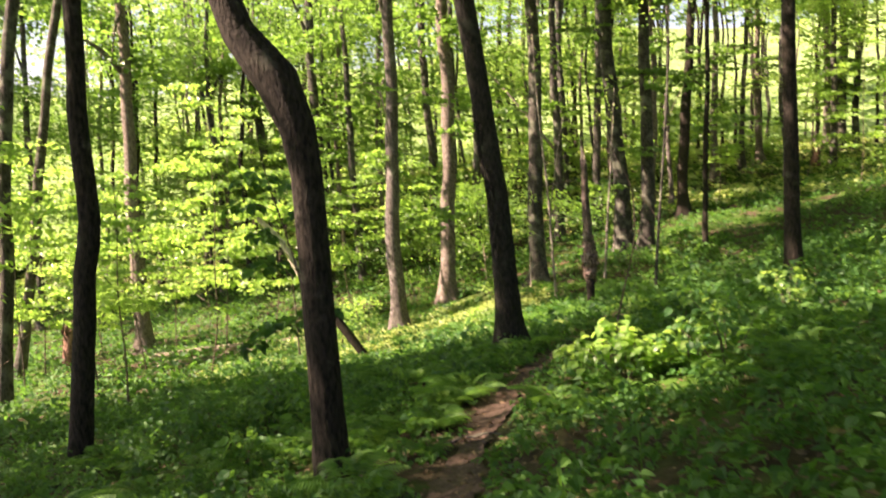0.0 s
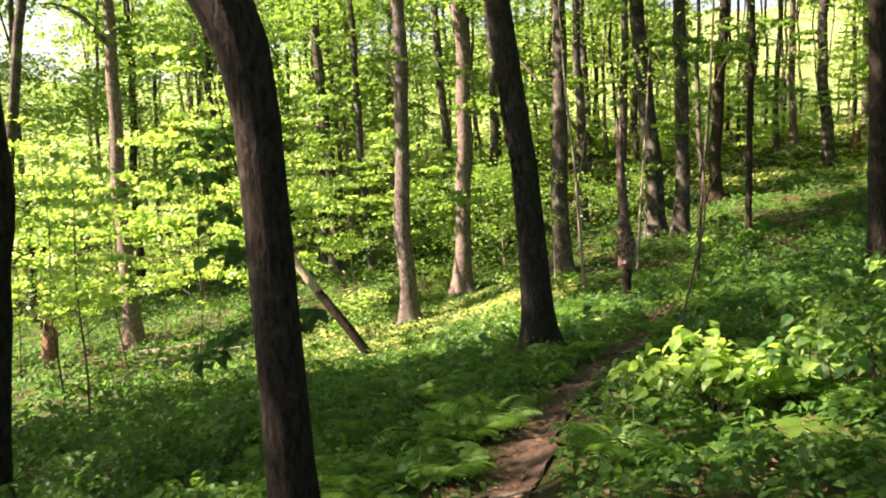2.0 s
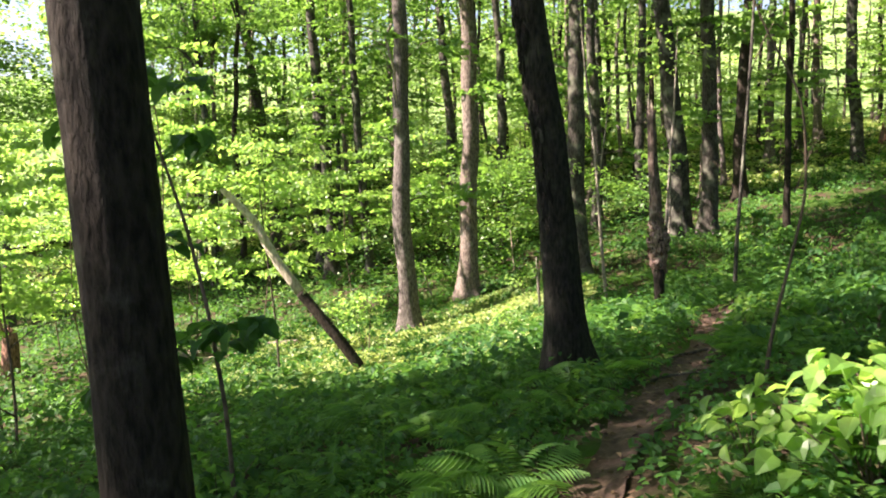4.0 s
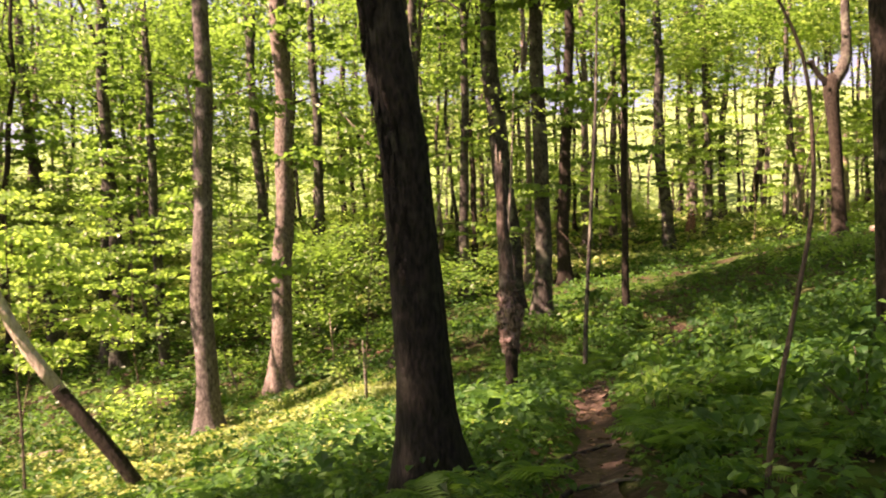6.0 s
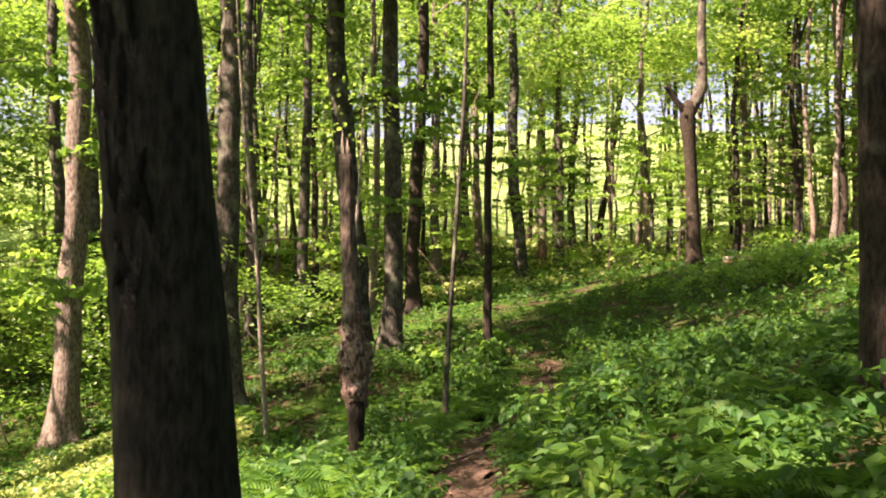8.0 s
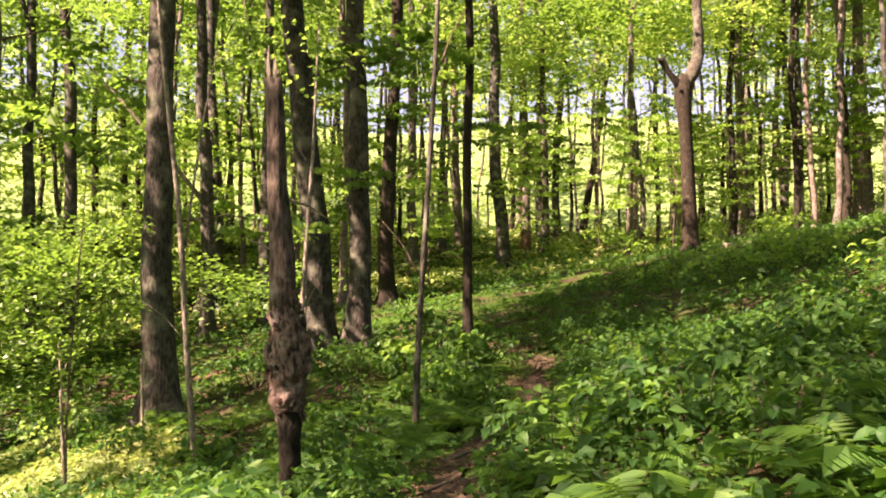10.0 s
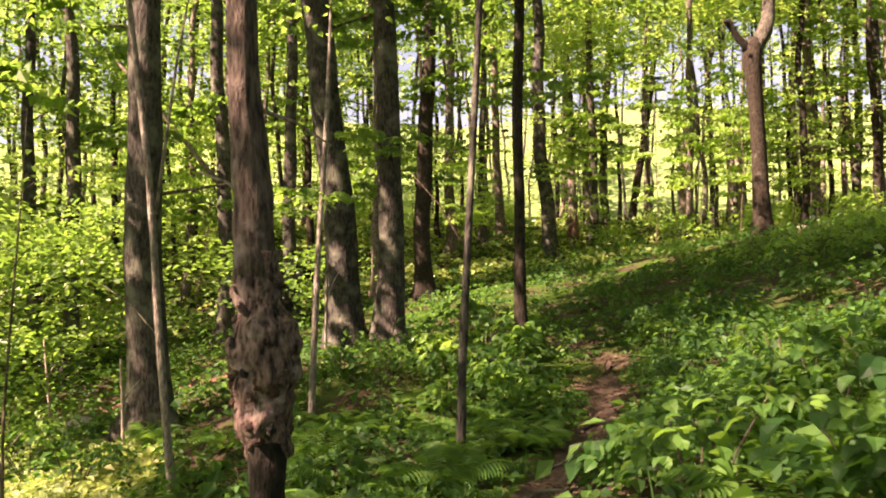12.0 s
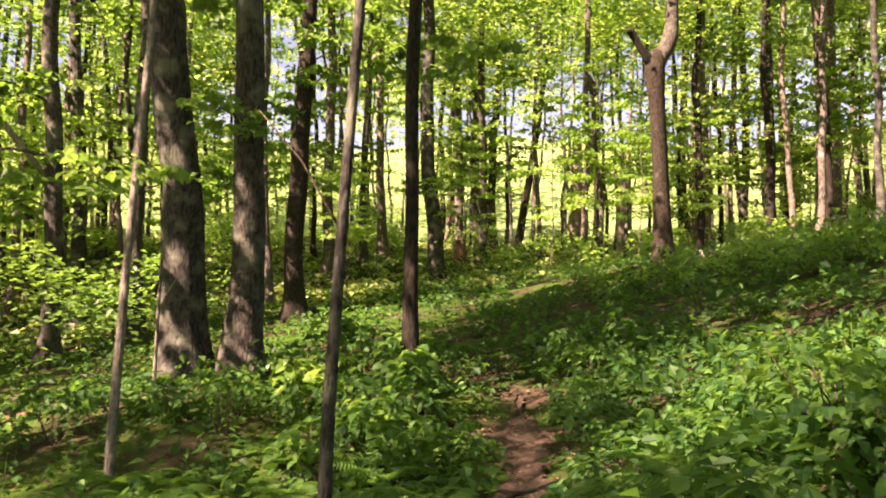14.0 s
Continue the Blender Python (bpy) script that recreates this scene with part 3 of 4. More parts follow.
def mat_of_leaves(name, seed, n, per, area, height, spread, length, mat, fine, label, clear=0.3, bare=True):
    """Many small plants, each a loose dome of leaves."""
    g = np.random.default_rng(seed)
    x, y = g.uniform(area[0], area[1], n), g.uniform(area[2], area[3], n)
    dens = 0.5 + 0.5 * np.sin(x * 1.3 + 2 * np.sin(y * 0.7)) * np.sin(y * 1.1 + 1.5 * np.sin(x * 0.9))
    ok = (off_trail(x, y) > clear * g.uniform(0.8, 1.5, n)) & (g.uniform(0, 1, n) < 0.65 + 0.35 * dens)
    for bx, by, br in THINNED if bare else ():
        ok &= (np.hypot(x - bx, y - by) > br * g.uniform(0.5, 1.1, n)) | (g.uniform(0, 1, n) < 0.25)
    x, y, dens = x[ok], y[ok], dens[ok]
    tall = height * g.uniform(0.35, 1.1, len(x)) * (0.5 + 0.7 * dens) * np.clip((off_trail(x, y) - 0.1) * 1.6, 0.35, 1)
    i = np.repeat(np.arange(len(x)), per)
    m = len(i)
    r, th = np.sqrt(g.uniform(0, 1, m)), g.uniform(0, 6.283, m)
    wide = spread * (0.6 + 0.6 * dens)[i]
    px, py = x[i] + r * np.cos(th) * wide, y[i] + r * np.sin(th) * wide
    p = np.stack([px, py, land(px, py) + tall[i] * (1 - 0.55 * r ** 2) * g.uniform(0.45, 1.05, m)], 1)
    a = np.stack([np.cos(th) + g.normal(0, 0.5, m), np.sin(th) + g.normal(0, 0.5, m), g.normal(-0.25, 0.3, m)], 1)
    nrm = np.stack([g.normal(0, 0.4, m), g.normal(0, 0.4, m), np.ones(m)], 1)
    L = length * g.uniform(0.55, 1.35, m)
    v, f = leaves(p, a, nrm, L, L * g.uniform(0.5, 0.85, m), 0.15, fine)
    return tagged(new(name, mesh_of(name, v, f, mat)), label, "undergrowth", kind="stuff")


mat_of_leaves("undergrowth", 1, 17000, 13, (-9, 12, 1.0, 35), 0.42, 0.22, 0.085, LEAF_HERB, True, "dense low green herbs covering the woodland floor", 0.32)
mat_of_leaves("undergrowth", 2, 12600, 14, (-37, 32, 14, 64), 0.62, 0.5, 0.17, LEAF_HERB, False, "low green herbs covering the slope under the trees", 0.6)
# paler plants over the dark herbs, so the glade reads as sunlit
mat_of_leaves("undergrowth", 6, 2000, 13, (-9, 0.5, 21, 34), 0.3, 0.35, 0.11, LEAF_GRASS_LIT, False, "low plants of the glade, pale yellow-green to hold sunlight", 1.0, False)
mat_of_leaves("undergrowth", 4, 2200, 14, (-34, -9, -8, 16), 0.6, 0.6, 0.19, LEAF_HERB, False, "low green herbs on the slope below the trail")
mat_of_leaves("undergrowth", 5, 2200, 14, (11, 34, -8, 18), 0.6, 0.6, 0.19, LEAF_HERB, False, "low green herbs on the slope above the trail")


# leaf colour lightens the shaded far floor in place of sunlight
mat_of_leaves("grass", 6, 4500, 12, (-34, 40, 47, 76), 0.5, 0.8, 0.3, LEAF_GRASS_LIT, False, "grass and herbs under the far trees, paled as if sunlit", 0.3, False)


def litter(seed, n, area):
    """Dry fallen leaves lying flat on the soil."""
    g = np.random.default_rng(seed)
    x, y = g.uniform(area[0], area[1], n), g.uniform(area[2], area[3], n)
    p = np.stack([x, y, land(x, y) + g.uniform(0.0, 0.05, n) - 0.06 * np.exp(-(off_trail(x, y) / 0.3) ** 2)], 1)
    a = np.stack([g.normal(size=n), g.normal(size=n), g.normal(0, 0.15, n)], 1)
    nrm = np.stack([g.normal(0, 0.25, n), g.normal(0, 0.25, n), np.ones(n)], 1)
    L = g.uniform(0.04, 0.1, n)
    v, f = leaves(p, a, nrm, L, L * 0.65, 0.2, False)
    return tagged(new("leaf_litter", mesh_of("leaf_litter", v, f, LITTER)), "dry brown fallen leaves on the woodland soil", "leaf litter", kind="stuff")


litter(21, 45000, (-9, 14, 1, 40))
mat_of_leaves("grass", 3, 9500, 10, (-8.5, 1.5, 20, 34), 0.22, 0.2, 0.12, LEAF_GRASS_LIT, False, "short grassy growth in the glade, pale green lightened for sunlight", 0.4, False)


# ---------------------------------------------------------------- single trees and dead wood of note
def stem_thing(name, points, radii, mat, label, category, sides=10, seed=1, rough=0.06, part_name="stem"):
    """A thing with one bent stem; the points are in the world, the first one its foot."""
    pts = np.asarray(points, float)
    foot = pts[0].copy()
    base = new(name)
    base.location = foot
    n = 4 * len(pts)
    q = np.linspace(0, len(pts) - 1, n)
    fine = np.stack([np.interp(q, np.arange(len(pts)), pts[:, k]) for k in range(3)], 1) - foot
    for _ in range(2):
        fine[1:-1] = 0.25 * fine[:-2] + 0.5 * fine[1:-1] + 0.25 * fine[2:]
    part(part_name, tube_mesh(part_name, fine, np.interp(q, np.arange(len(radii)), radii), mat, sides, rough, seed), base)
    return tagged(base, label, category)


def twig(base, a, b, r, mat=None, name="limb"):
    a, b = np.asarray(a, float), np.asarray(b, float)
    m = (a + b) / 2 + np.array([0, 0, 0.08 * np.linalg.norm(b - a)])
    return part(name, tube_mesh(name, [a, (a + m) / 2, m, (m + b) / 2, b], np.linspace(r, r * 0.35, 5), mat or TWIG, 6), base)


BLADES = {}


def leaf_tier(base, centre, radius, count, size, mat, seed, droop=0.3, name="leaf_spray", flat=0.12, single=False):
    """A flat umbrella of drooping leaves; single ones are parts of their own that share one blade."""
    g = np.random.default_rng(seed)
    th, r = g.uniform(0, 6.283, count), radius * np.sqrt(g.uniform(0.03, 1, count))
    p = np.stack([r * np.cos(th), r * np.sin(th), -droop * r * r / max(radius, 0.01) + g.normal(0, flat * radius, count)], 1) + np.asarray(centre)
    a = np.stack([np.cos(th) + g.normal(0, 0.4, count), np.sin(th) + g.normal(0, 0.4, count), g.normal(-0.45, 0.25, count)], 1)
    nrm = np.stack([g.normal(0, 0.3, count), g.normal(0, 0.3, count), np.ones(count)], 1)
    L = size * g.uniform(0.65, 1.2, count)
    if single:
        if mat.name not in BLADES:
            v, f = leaves(np.zeros((1, 3)), np.array([[0.0, 1, 0]]), np.array([[0.0, 0, 1]]), 1.0, 0.8, 0.16, "round", 0.16)
            BLADES[mat.name] = mesh_of("leaf", v, f, mat)
        for k in range(count):
            y = Vector(a[k]).normalized()
            x = y.cross(Vector(nrm[k])).normalized()
            ob = part("leaf", BLADES[mat.name], base)
            ob.matrix_basis = Matrix.Translation(p[k]) @ Matrix((x, y, x.cross(y))).transposed().to_4x4() @ Matrix.Scale(L[k], 4)
        return None
    v, f = leaves(p, a, nrm, L, L * 0.78, 0.16, "round", 0.16)
    return tagged(part(name, mesh_of(name, v, f, mat), base), kind="stuff")


def lump_mesh(name, seed, mat, n=9, m=7):
    """A small knobbly lump of bark or wood, about one unit across."""
    th, ph = np.meshgrid(np.linspace(0, 2 * np.pi, n, endpoint=False), np.linspace(0.25, np.pi - 0.25, m))
    v = np.stack([np.sin(ph) * np.cos(th), np.sin(ph) * np.sin(th), np.cos(ph)], -1).reshape(-1, 3) * 0.5
    v = np.array([p * (1 + 0.75 * noise.noise(Vector(p) * 3.1 + Vector((seed * 3.7, 0, 0)))) for p in v])
    v = np.vstack([v, v[:n].mean(0, keepdims=True) + (0, 0, 0.03), v[-n:].mean(0, keepdims=True) - (0, 0, 0.03)])
    f = [[i * n + j, (i + 1) * n + j, (i + 1) * n + (j + 1) % n, i * n + (j + 1) % n] for i in range(m - 1) for j in range(n)]
    f += [[n * m, j, (j + 1) % n] for j in range(n)] + [[n * m + 1, n * (m - 1) + (j + 1) % n, n * (m - 1) + j] for j in range(n)]
    me = bpy.data.meshes.new(name)
    me.from_pydata(v.tolist(), [], f)
    me.polygons.foreach_set("use_smooth", np.full(len(me.polygons), True))
    me.materials.append(mat)
    return me


# loose plates of reddish bark high on the thick leaning tree
g = np.random.default_rng(88)
plates = [lump_mesh("bark_plate", k, (PEELING, BARK_PEEL, BARK_PEEL)[k]) for k in range(3)]
psp = spine(23, (-0.095, 0.0), 0.03, 5, LEANING_KINKS)
for k in range(70):
    h = 2.0 + 2.6 * (k / 70) + g.uniform(-0.08, 0.08)
    c = np.array([np.interp(h, psp[:, 2], psp[:, q]) for q in (0, 1)])
    a = math.radians(g.uniform(185, 250))
    ob = part("bark_plate", plates[k % 3], leaning, "loose peeling bark")
    ob.location = (c[0] + 0.205 * math.cos(a), c[1] + 0.205 * math.sin(a), h)
    ob.scale = (g.uniform(0.03, 0.05), g.uniform(0.04, 0.08), g.uniform(0.1, 0.26))
    ob.rotation_euler = (g.uniform(-0.2, 0.2), g.uniform(-0.25, 0.15), g.uniform(0, 3))

# the broken snag with a rotten burl
zs = float(land(2.35, 23.3))
snag = new("snag")
snag.location = (2.35, 23.3, zs)
sh = np.array([-0.4, 0, 0.3, 0.7, 1.0])
part("trunk", tube_mesh("trunk", np.stack([-0.02 * sh, 0 * sh, sh], 1), [0.15, 0.13, 0.115, 0.115, 0.14], BARK_DARK_SHADED, 14, 0.06, 3), snag, "dark lower stem")
g = np.random.default_rng(31)
bh = np.linspace(0.88, 2.2, 90)
bv, bq, bc = tube(np.stack([-0.03 * bh + 0.012 * np.sin(bh * 9), 0.012 * np.sin(bh * 7), bh], 1), np.interp(bh, [0.88, 1.1, 1.45, 1.8, 2.2], [0.085, 0.14, 0.18, 0.15, 0.085]), 64, 0.0)


def knobs(p):
    q, fibre = Vector((p[0], p[1], p[2] * 0.8)), Vector((p[0] * 16, p[1] * 16, p[2] * 4.5))
    pit = max(0.0, noise.noise(q * 8 + Vector((3, 0, 0))) - 0.12)
    return 0.03 + noise.noise(q * 4.5) * 0.07 + abs(noise.noise(q * 9)) * 0.05 + noise.noise(fibre) * 0.022 + noise.noise(fibre * 2.1) * 0.011 - pit * 0.09


lump = np.array([knobs(p) for p in bv])
ax = bv.copy()
ax[:, 2] = 0
ax[:, 0] += 0.03 * bv[:, 2]
bv = bv + unit(ax) * lump[:, None]
bme = bpy.data.meshes.new("burl")
bme.from_pydata(bv.tolist(), [], bq.tolist() + bc.tolist())
bme.polygons.foreach_set("use_smooth", np.full(len(bme.polygons), True))
bme.materials.append(BURL)
burl = part("burl", bme, snag, "swollen rotten reddish wood full of holes")
g = np.random.default_rng(89)
knob_kinds = [lump_mesh("knob", 10 + k, (BARK_GREY, BURL, ROTWOOD, BURL)[k]) for k in range(4)]
for k in range(64):
    h = g.uniform(1.0, 2.05)
    a = math.radians((g.uniform(150, 215), g.uniform(280, 400), g.uniform(215, 285))[k % 3])
    rad = float(np.interp(h, [0.88, 1.1, 1.45, 1.8, 2.2], [0.11, 0.165, 0.205, 0.175, 0.11])) * g.uniform(0.93, 1.06)
    ob = part("knob", knob_kinds[k % 4], burl)
    ob.location = (-0.03 * h + rad * math.cos(a), rad * math.sin(a), h)
    w = g.uniform(0.03, 0.07)
    ob.scale = (w, w * g.uniform(0.7, 1.2), w * g.uniform(0.8, 1.9))
    ob.rotation_euler = (g.uniform(-0.6, 0.6), g.uniform(-0.6, 0.6), g.uniform(0, 3))
uh = np.linspace(2.0, 4.3, 14)
part("upper_trunk", tube_mesh("upper_trunk", np.stack([-0.02 - 0.055 * (uh - 0.6), 0 * uh, uh], 1), np.interp(uh, [2, 2.6, 3.5, 4.3], [0.135, 0.118, 0.1, 0.09]), PEELING, 14, 0.07, 8), snag, "peeling brown and pinkish upper stem")
for k in range(5):
    a0 = k * 1.26
    c0 = np.array([-0.22 + 0.05 * math.cos(a0), 0.05 * math.sin(a0), 4.2])
    part("splinter", tube_mesh("splinter", [c0, c0 + np.array([-0.01, 0, 0.2 + 0.12 * (k % 3)])], [0.035, 0.006], DEADWOOD, 5), snag)
for k, (h, dx, dz) in enumerate(((1.9, 0.32, 0.15), (3.1, 0.5, -0.2), (2.5, -0.35, 0.2))):
    twig(snag, (-0.1, 0, h), (-0.1 + dx, 0.1, h + dz), 0.016, DEADWOOD, "broken_branch")
tagged(snag, "broken dead snag with a swollen rotten reddish burl", "snag")

# the forked tree on the slope
zf = float(land(21.2, 42.8))
fork = new("tree")
fork.location = (21.2, 42.8, zf)
fh = np.array([-0.5, 0, 0.2, 0.6, 1.5, 3, 4.5, 5.6, 6.3, 6.8, 7.1])
fx = np.array([0.05, 0, 0, -0.03, -0.08, -0.12, -0.22, -0.3, -0.36, -0.34, -0.25])
# darker bark on the trunk, paler on the limb, as shade and sun fall
part("trunk", tube_mesh("trunk", np.stack([fx, 0 * fh, fh], 1), [0.62, 0.5, 0.4, 0.33, 0.29, 0.26, 0.26, 0.29, 0.36, 0.33, 0.2], BARK_DARK_SHADED, 16, 0.07, 12), fork)
part("limb", tube_mesh("limb", [(-0.3, 0, 6.4), (-0.1, 0, 6.9), (0.2, 0, 7.35), (0.36, 0, 7.9), (0.38, 0, 8.8), (0.3, 0, 10), (0.4, 0, 13), (0.3, 0, 17)], [0.24, 0.28, 0.29, 0.24, 0.2, 0.19, 0.16, 0.07], BARK_GREY, 14, 0.07, 4), fork, "bent main limb, paler bark for the sunlight on it")
part("limb", tube_mesh("limb", [(-0.45, 0, 6.5), (-0.68, 0, 6.85), (-0.95, 0, 7.1), (-1.12, 0.05, 7.4), (-1.3, 0.05, 7.66), (-1.5, 0, 7.62)], [0.2, 0.15, 0.12, 0.12, 0.14, 0.04], BARK_DARK_SHADED, 10, 0.1, 5), fork, "short broken limb")
cr = part("crown", CROWNS[2][0], fork)
cr.location = (0.5, 0, 15.5)
tagged(fork, "forked tree with one broken limb on the sunlit slope", "tree", "woodland trees")

# leaning dead trunk, and logs on the ground of the glade
llog = stem_thing("leaning_log", [(-4.0, 23.5, -4.45), (-4.6, 23.5, -3.55), (-5.28, 23.5, -2.73), (-5.5, 23.5, -2.43)], [0.135, 0.125, 0.12, 0.115], BARK_DARK_SHADED,
                  "dead trunk leaning steeply, dark below, bare and paled for sunlight above", "log", 12, 21, 0.07, "lower_trunk")
# upper length is paler than the lower, standing in for sunlight
part("upper_trunk", tube_mesh("upper_trunk", np.array([(-5.45, 23.5, -2.5), (-5.7, 23.5, -2.15), (-5.96, 23.5, -1.79), (-6.25, 23.5, -1.3), (-6.47, 23.5, -0.86), (-6.85, 23.5, -0.45), (-7.2, 23.5, -0.1)]) - np.array([-4.0, 23.5, -4.45]),
                                [0.112, 0.11, 0.107, 0.102, 0.095, 0.085, 0.06], PALEWOOD_LIT, 12, 0.06, 22), llog, "bare pale wood lightened for sunlight")
twig(llog, (-2.4, 0, 3.4), (-3.3, 0.1, 3.2), 0.02, DEADWOOD, "broken_branch")
sap = stem_thing("sapling", [(-6.3, 24.3, -4.75), (-6.35, 24.3, -3.2), (-6.5, 24.3, -1.6), (-6.6, 24.3, -0.2), (-6.6, 24.3, 0.8)], [0.03, 0.026, 0.02, 0.014, 0.005], TWIG, "young maple with bright leaf tiers behind the leaning log", "sapling", 8, 14)
for k, (x, z, r, n) in enumerate(((-7.4, 0.2, 0.75, 110), (-6.4, 0.15, 0.7, 110), (-5.6, -0.15, 0.6, 80), (-4.9, -1.3, 0.55, 70), (-5.9, -1.9, 0.6, 70), (-7.9, -0.8, 0.7, 80), (-6.6, 0.9, 0.6, 70))):
    leaf_tier(sap, (x + 6.3, 0.1 * k - 0.3, z + 4.75), r, n, 0.16, LEAF_BUSH, 200 + k, 0.25, "leaf_spray", 0.14)
    twig(sap, (-0.2, 0, z + 4.4), (x + 6.3, 0.1 * k - 0.3, z + 4.74), 0.01)


def lying_log(a, b, r, mat, label, seed=1):
    w = np.linspace(0, 1, 9)
    x, y = a[0] + (b[0] - a[0]) * w, a[1] + (b[1] - a[1]) * w
    z = land(x, y)
    z = np.linspace(z[0], z[-1], 9) * 0.6 + z * 0.4 + r * 0.7
    return stem_thing("log", np.stack([x, y + 0.15 * np.sin(w * 5), z], 1), np.linspace(r, r * 0.6, 9), mat, label, "log", 11, seed, 0.08, "trunk")


lying_log((-12.9, 28.4), (-7.6, 30.6), 0.17, DEADWOOD, "long weathered grey log lying in the grass", 2)
lying_log((-11.6, 26.2), (-8.0, 29.6), 0.12, DEADWOOD, "thin pale fallen trunk lying in the glade", 3)
lying_log((-5.4, 16.4), (-3.6, 17.4), 0.13, BARK_DARK_SHADED, "dark rotting log half hidden by plants", 4)
lying_log((-5.2, 30.5), (-2.2, 34.0), 0.06, ROTWOOD, "thin reddish fallen branch beside the sunlit tree", 5)
lying_log((22.6, 42.6), (27.5, 45.2), 0.14, DEADWOOD, "pale fallen log beside the forked tree", 6)
lying_log((18.3, 42.2), (23.5, 41.6), 0.1, ROTWOOD, "reddish rotting log on the shaded slope", 7)
lying_log((-4.5, 46.0), (1.5, 47.5), 0.1, BARK_DARK_SHADED, "dark fallen trunk among the far trees", 8)
lying_log((-0.2, 35.5), (3.2, 36.6), 0.12, ROTWOOD, "reddish decaying log behind the grey tree", 9)

# stumps and a broken trunk on the far slope
for x, y, r, h, lab, sd in ((19.9, 55.4, 0.36, 1.2, "reddish rotten stump on the far slope", 3), (-16.0, 28.6, 0.3, 1.5, "reddish broken stump among bright saplings", 5)):
    hh = np.array([-0.3, 0, 0.3, 0.7 * h, h])
    st = new("stump")
    st.location = (x, y, float(land(x, y)))
    part("body", tube_mesh("body", np.stack([0.05 * hh, 0 * hh, hh], 1), [r * 1.3, r * 1.15, r, r * 0.85, r * 0.6], ROTWOOD, 12, 0.12, sd), st)
    for k in range(4):
        c0 = np.array([0.5 * r * math.cos(k * 1.7), 0.5 * r * math.sin(k * 1.7), h * 0.9])
        part("splinter", tube_mesh("splinter", [c0, c0 + np.array([0, 0, 0.25 + 0.12 * k])], [0.09, 0.015], ROTWOOD, 5), st)
    tagged(st, lab, "stump")
for x, y, h in ((29.9, 60.9, 7.0), (31.5, 58.5, 6.0)):
    hh = np.linspace(-0.4, h, 10)
    z0 = float(land(x, y))
    stem_thing("snag", np.stack([x + 0.02 * hh, y + 0 * hh, z0 + hh], 1), np.linspace(0.45, 0.27, 10), DEADWOOD, "pale broken dead trunk among the far trees", "snag", 12, 9, 0.1, "trunk")

# slender saplings beside the trail
sap = stem_thing("sapling", [(4.74, 26.8, -3.15), (4.76, 26.8, -2.0), (4.84, 26.8, -0.6), (4.93, 26.8, 1.0), (5.05, 26.8, 3.2), (5.1, 26.8, 6.5)], [0.06, 0.05, 0.045, 0.04, 0.035, 0.012], BARK_GREY, "thin bare grey sapling leaning beside the trail", "sapling", 10, 5)
twig(sap, (0.1, 0, 2.5), (-0.5, 0.2, 3.4), 0.012)
twig(sap, (0.3, 0, 5.6), (0.9, 0.3, 6.8), 0.014)
leaf_tier(sap, (0.3, 0, 9.6), 1.4, 180, 0.13, LEAF_BUSH, 3, 0.1, "crown", 0.5)
sap = stem_thing("sapling", [(1.66, 27.8, -3.6), (1.62, 27.8, -3.0), (1.5, 27.8, -1.6), (1.42, 27.8, -0.1), (1.28, 27.8, 1.2), (1.05, 27.8, 3.2), (0.9, 27.8, 5.5)], [0.055, 0.05, 0.042, 0.042, 0.036, 0.03, 0.01], DEADWOOD, "thin pale crooked sapling in front of a grey trunk", "sapling", 10, 6)
twig(sap, (-0.2, 0, 3.4), (0.25, 0.1, 6.5), 0.022, DEADWOOD)
twig(sap, (-0.15, 0, 2.0), (-0.75, 0.1, 2.6), 0.01, DEADWOOD)
leaf_tier(sap, (-0.7, 0, 8.6), 1.3, 150, 0.12, LEAF_BUSH, 4, 0.1, "crown", 0.5)
sap = stem_thing("sapling", [(3.47, 29.8, -3.4), (3.49, 29.8, -2.6), (3.54, 29.8, -1.5), (3.61, 29.8, -0.1), (3.72, 29.8, 1.6), (3.8, 29.8, 4.0)], [0.055, 0.05, 0.045, 0.04, 0.033, 0.01], DEADWOOD, "thin pale sunlit sapling stem below the big trunk", "sapling", 10, 7)
leaf_tier(sap, (0.3, 0, 7.0), 1.1, 120, 0.12, LEAF_BUSH, 5, 0.1, "crown", 0.5)
leaf_tier(sap, (-0.1, -0.1, 3.6), 0.5, 40, 0.11, LEAF_BUSH, 6, 0.2)
sap = stem_thing("sapling", [(1.68, 13.2, -1.75), (1.73, 13.2, -1.2), (1.87, 13.2, -0.55), (2.02, 13.2, 0.15), (1.97, 13.2, 0.97), (1.62, 13.2, 1.6), (1.4, 13.25, 2.2)], [0.02, 0.018, 0.015, 0.013, 0.011, 0.009, 0.004], TWIG, "thin dark bent stem with a few leaves beside the trail", "sapling", 7, 8)
twig(sap, (0.23, 0, 1.9), (0.55, 0.2, 2.5), 0.006)
sap = stem_thing("sapling", [(-2.78, 11.7, -2.4), (-2.81, 11.7, -1.45), (-2.88, 11.7, -0.97), (-2.92, 11.7, -0.62), (-3.05, 11.7, 0.0), (-3.24, 11.7, 0.64), (-3.43, 11.7, 1.22), (-3.55, 11.7, 1.9)], [0.022, 0.019, 0.017, 0.016, 0.014, 0.012, 0.01, 0.004], TWIG, "young striped maple with large drooping shaded leaves", "sapling", 8, 9)
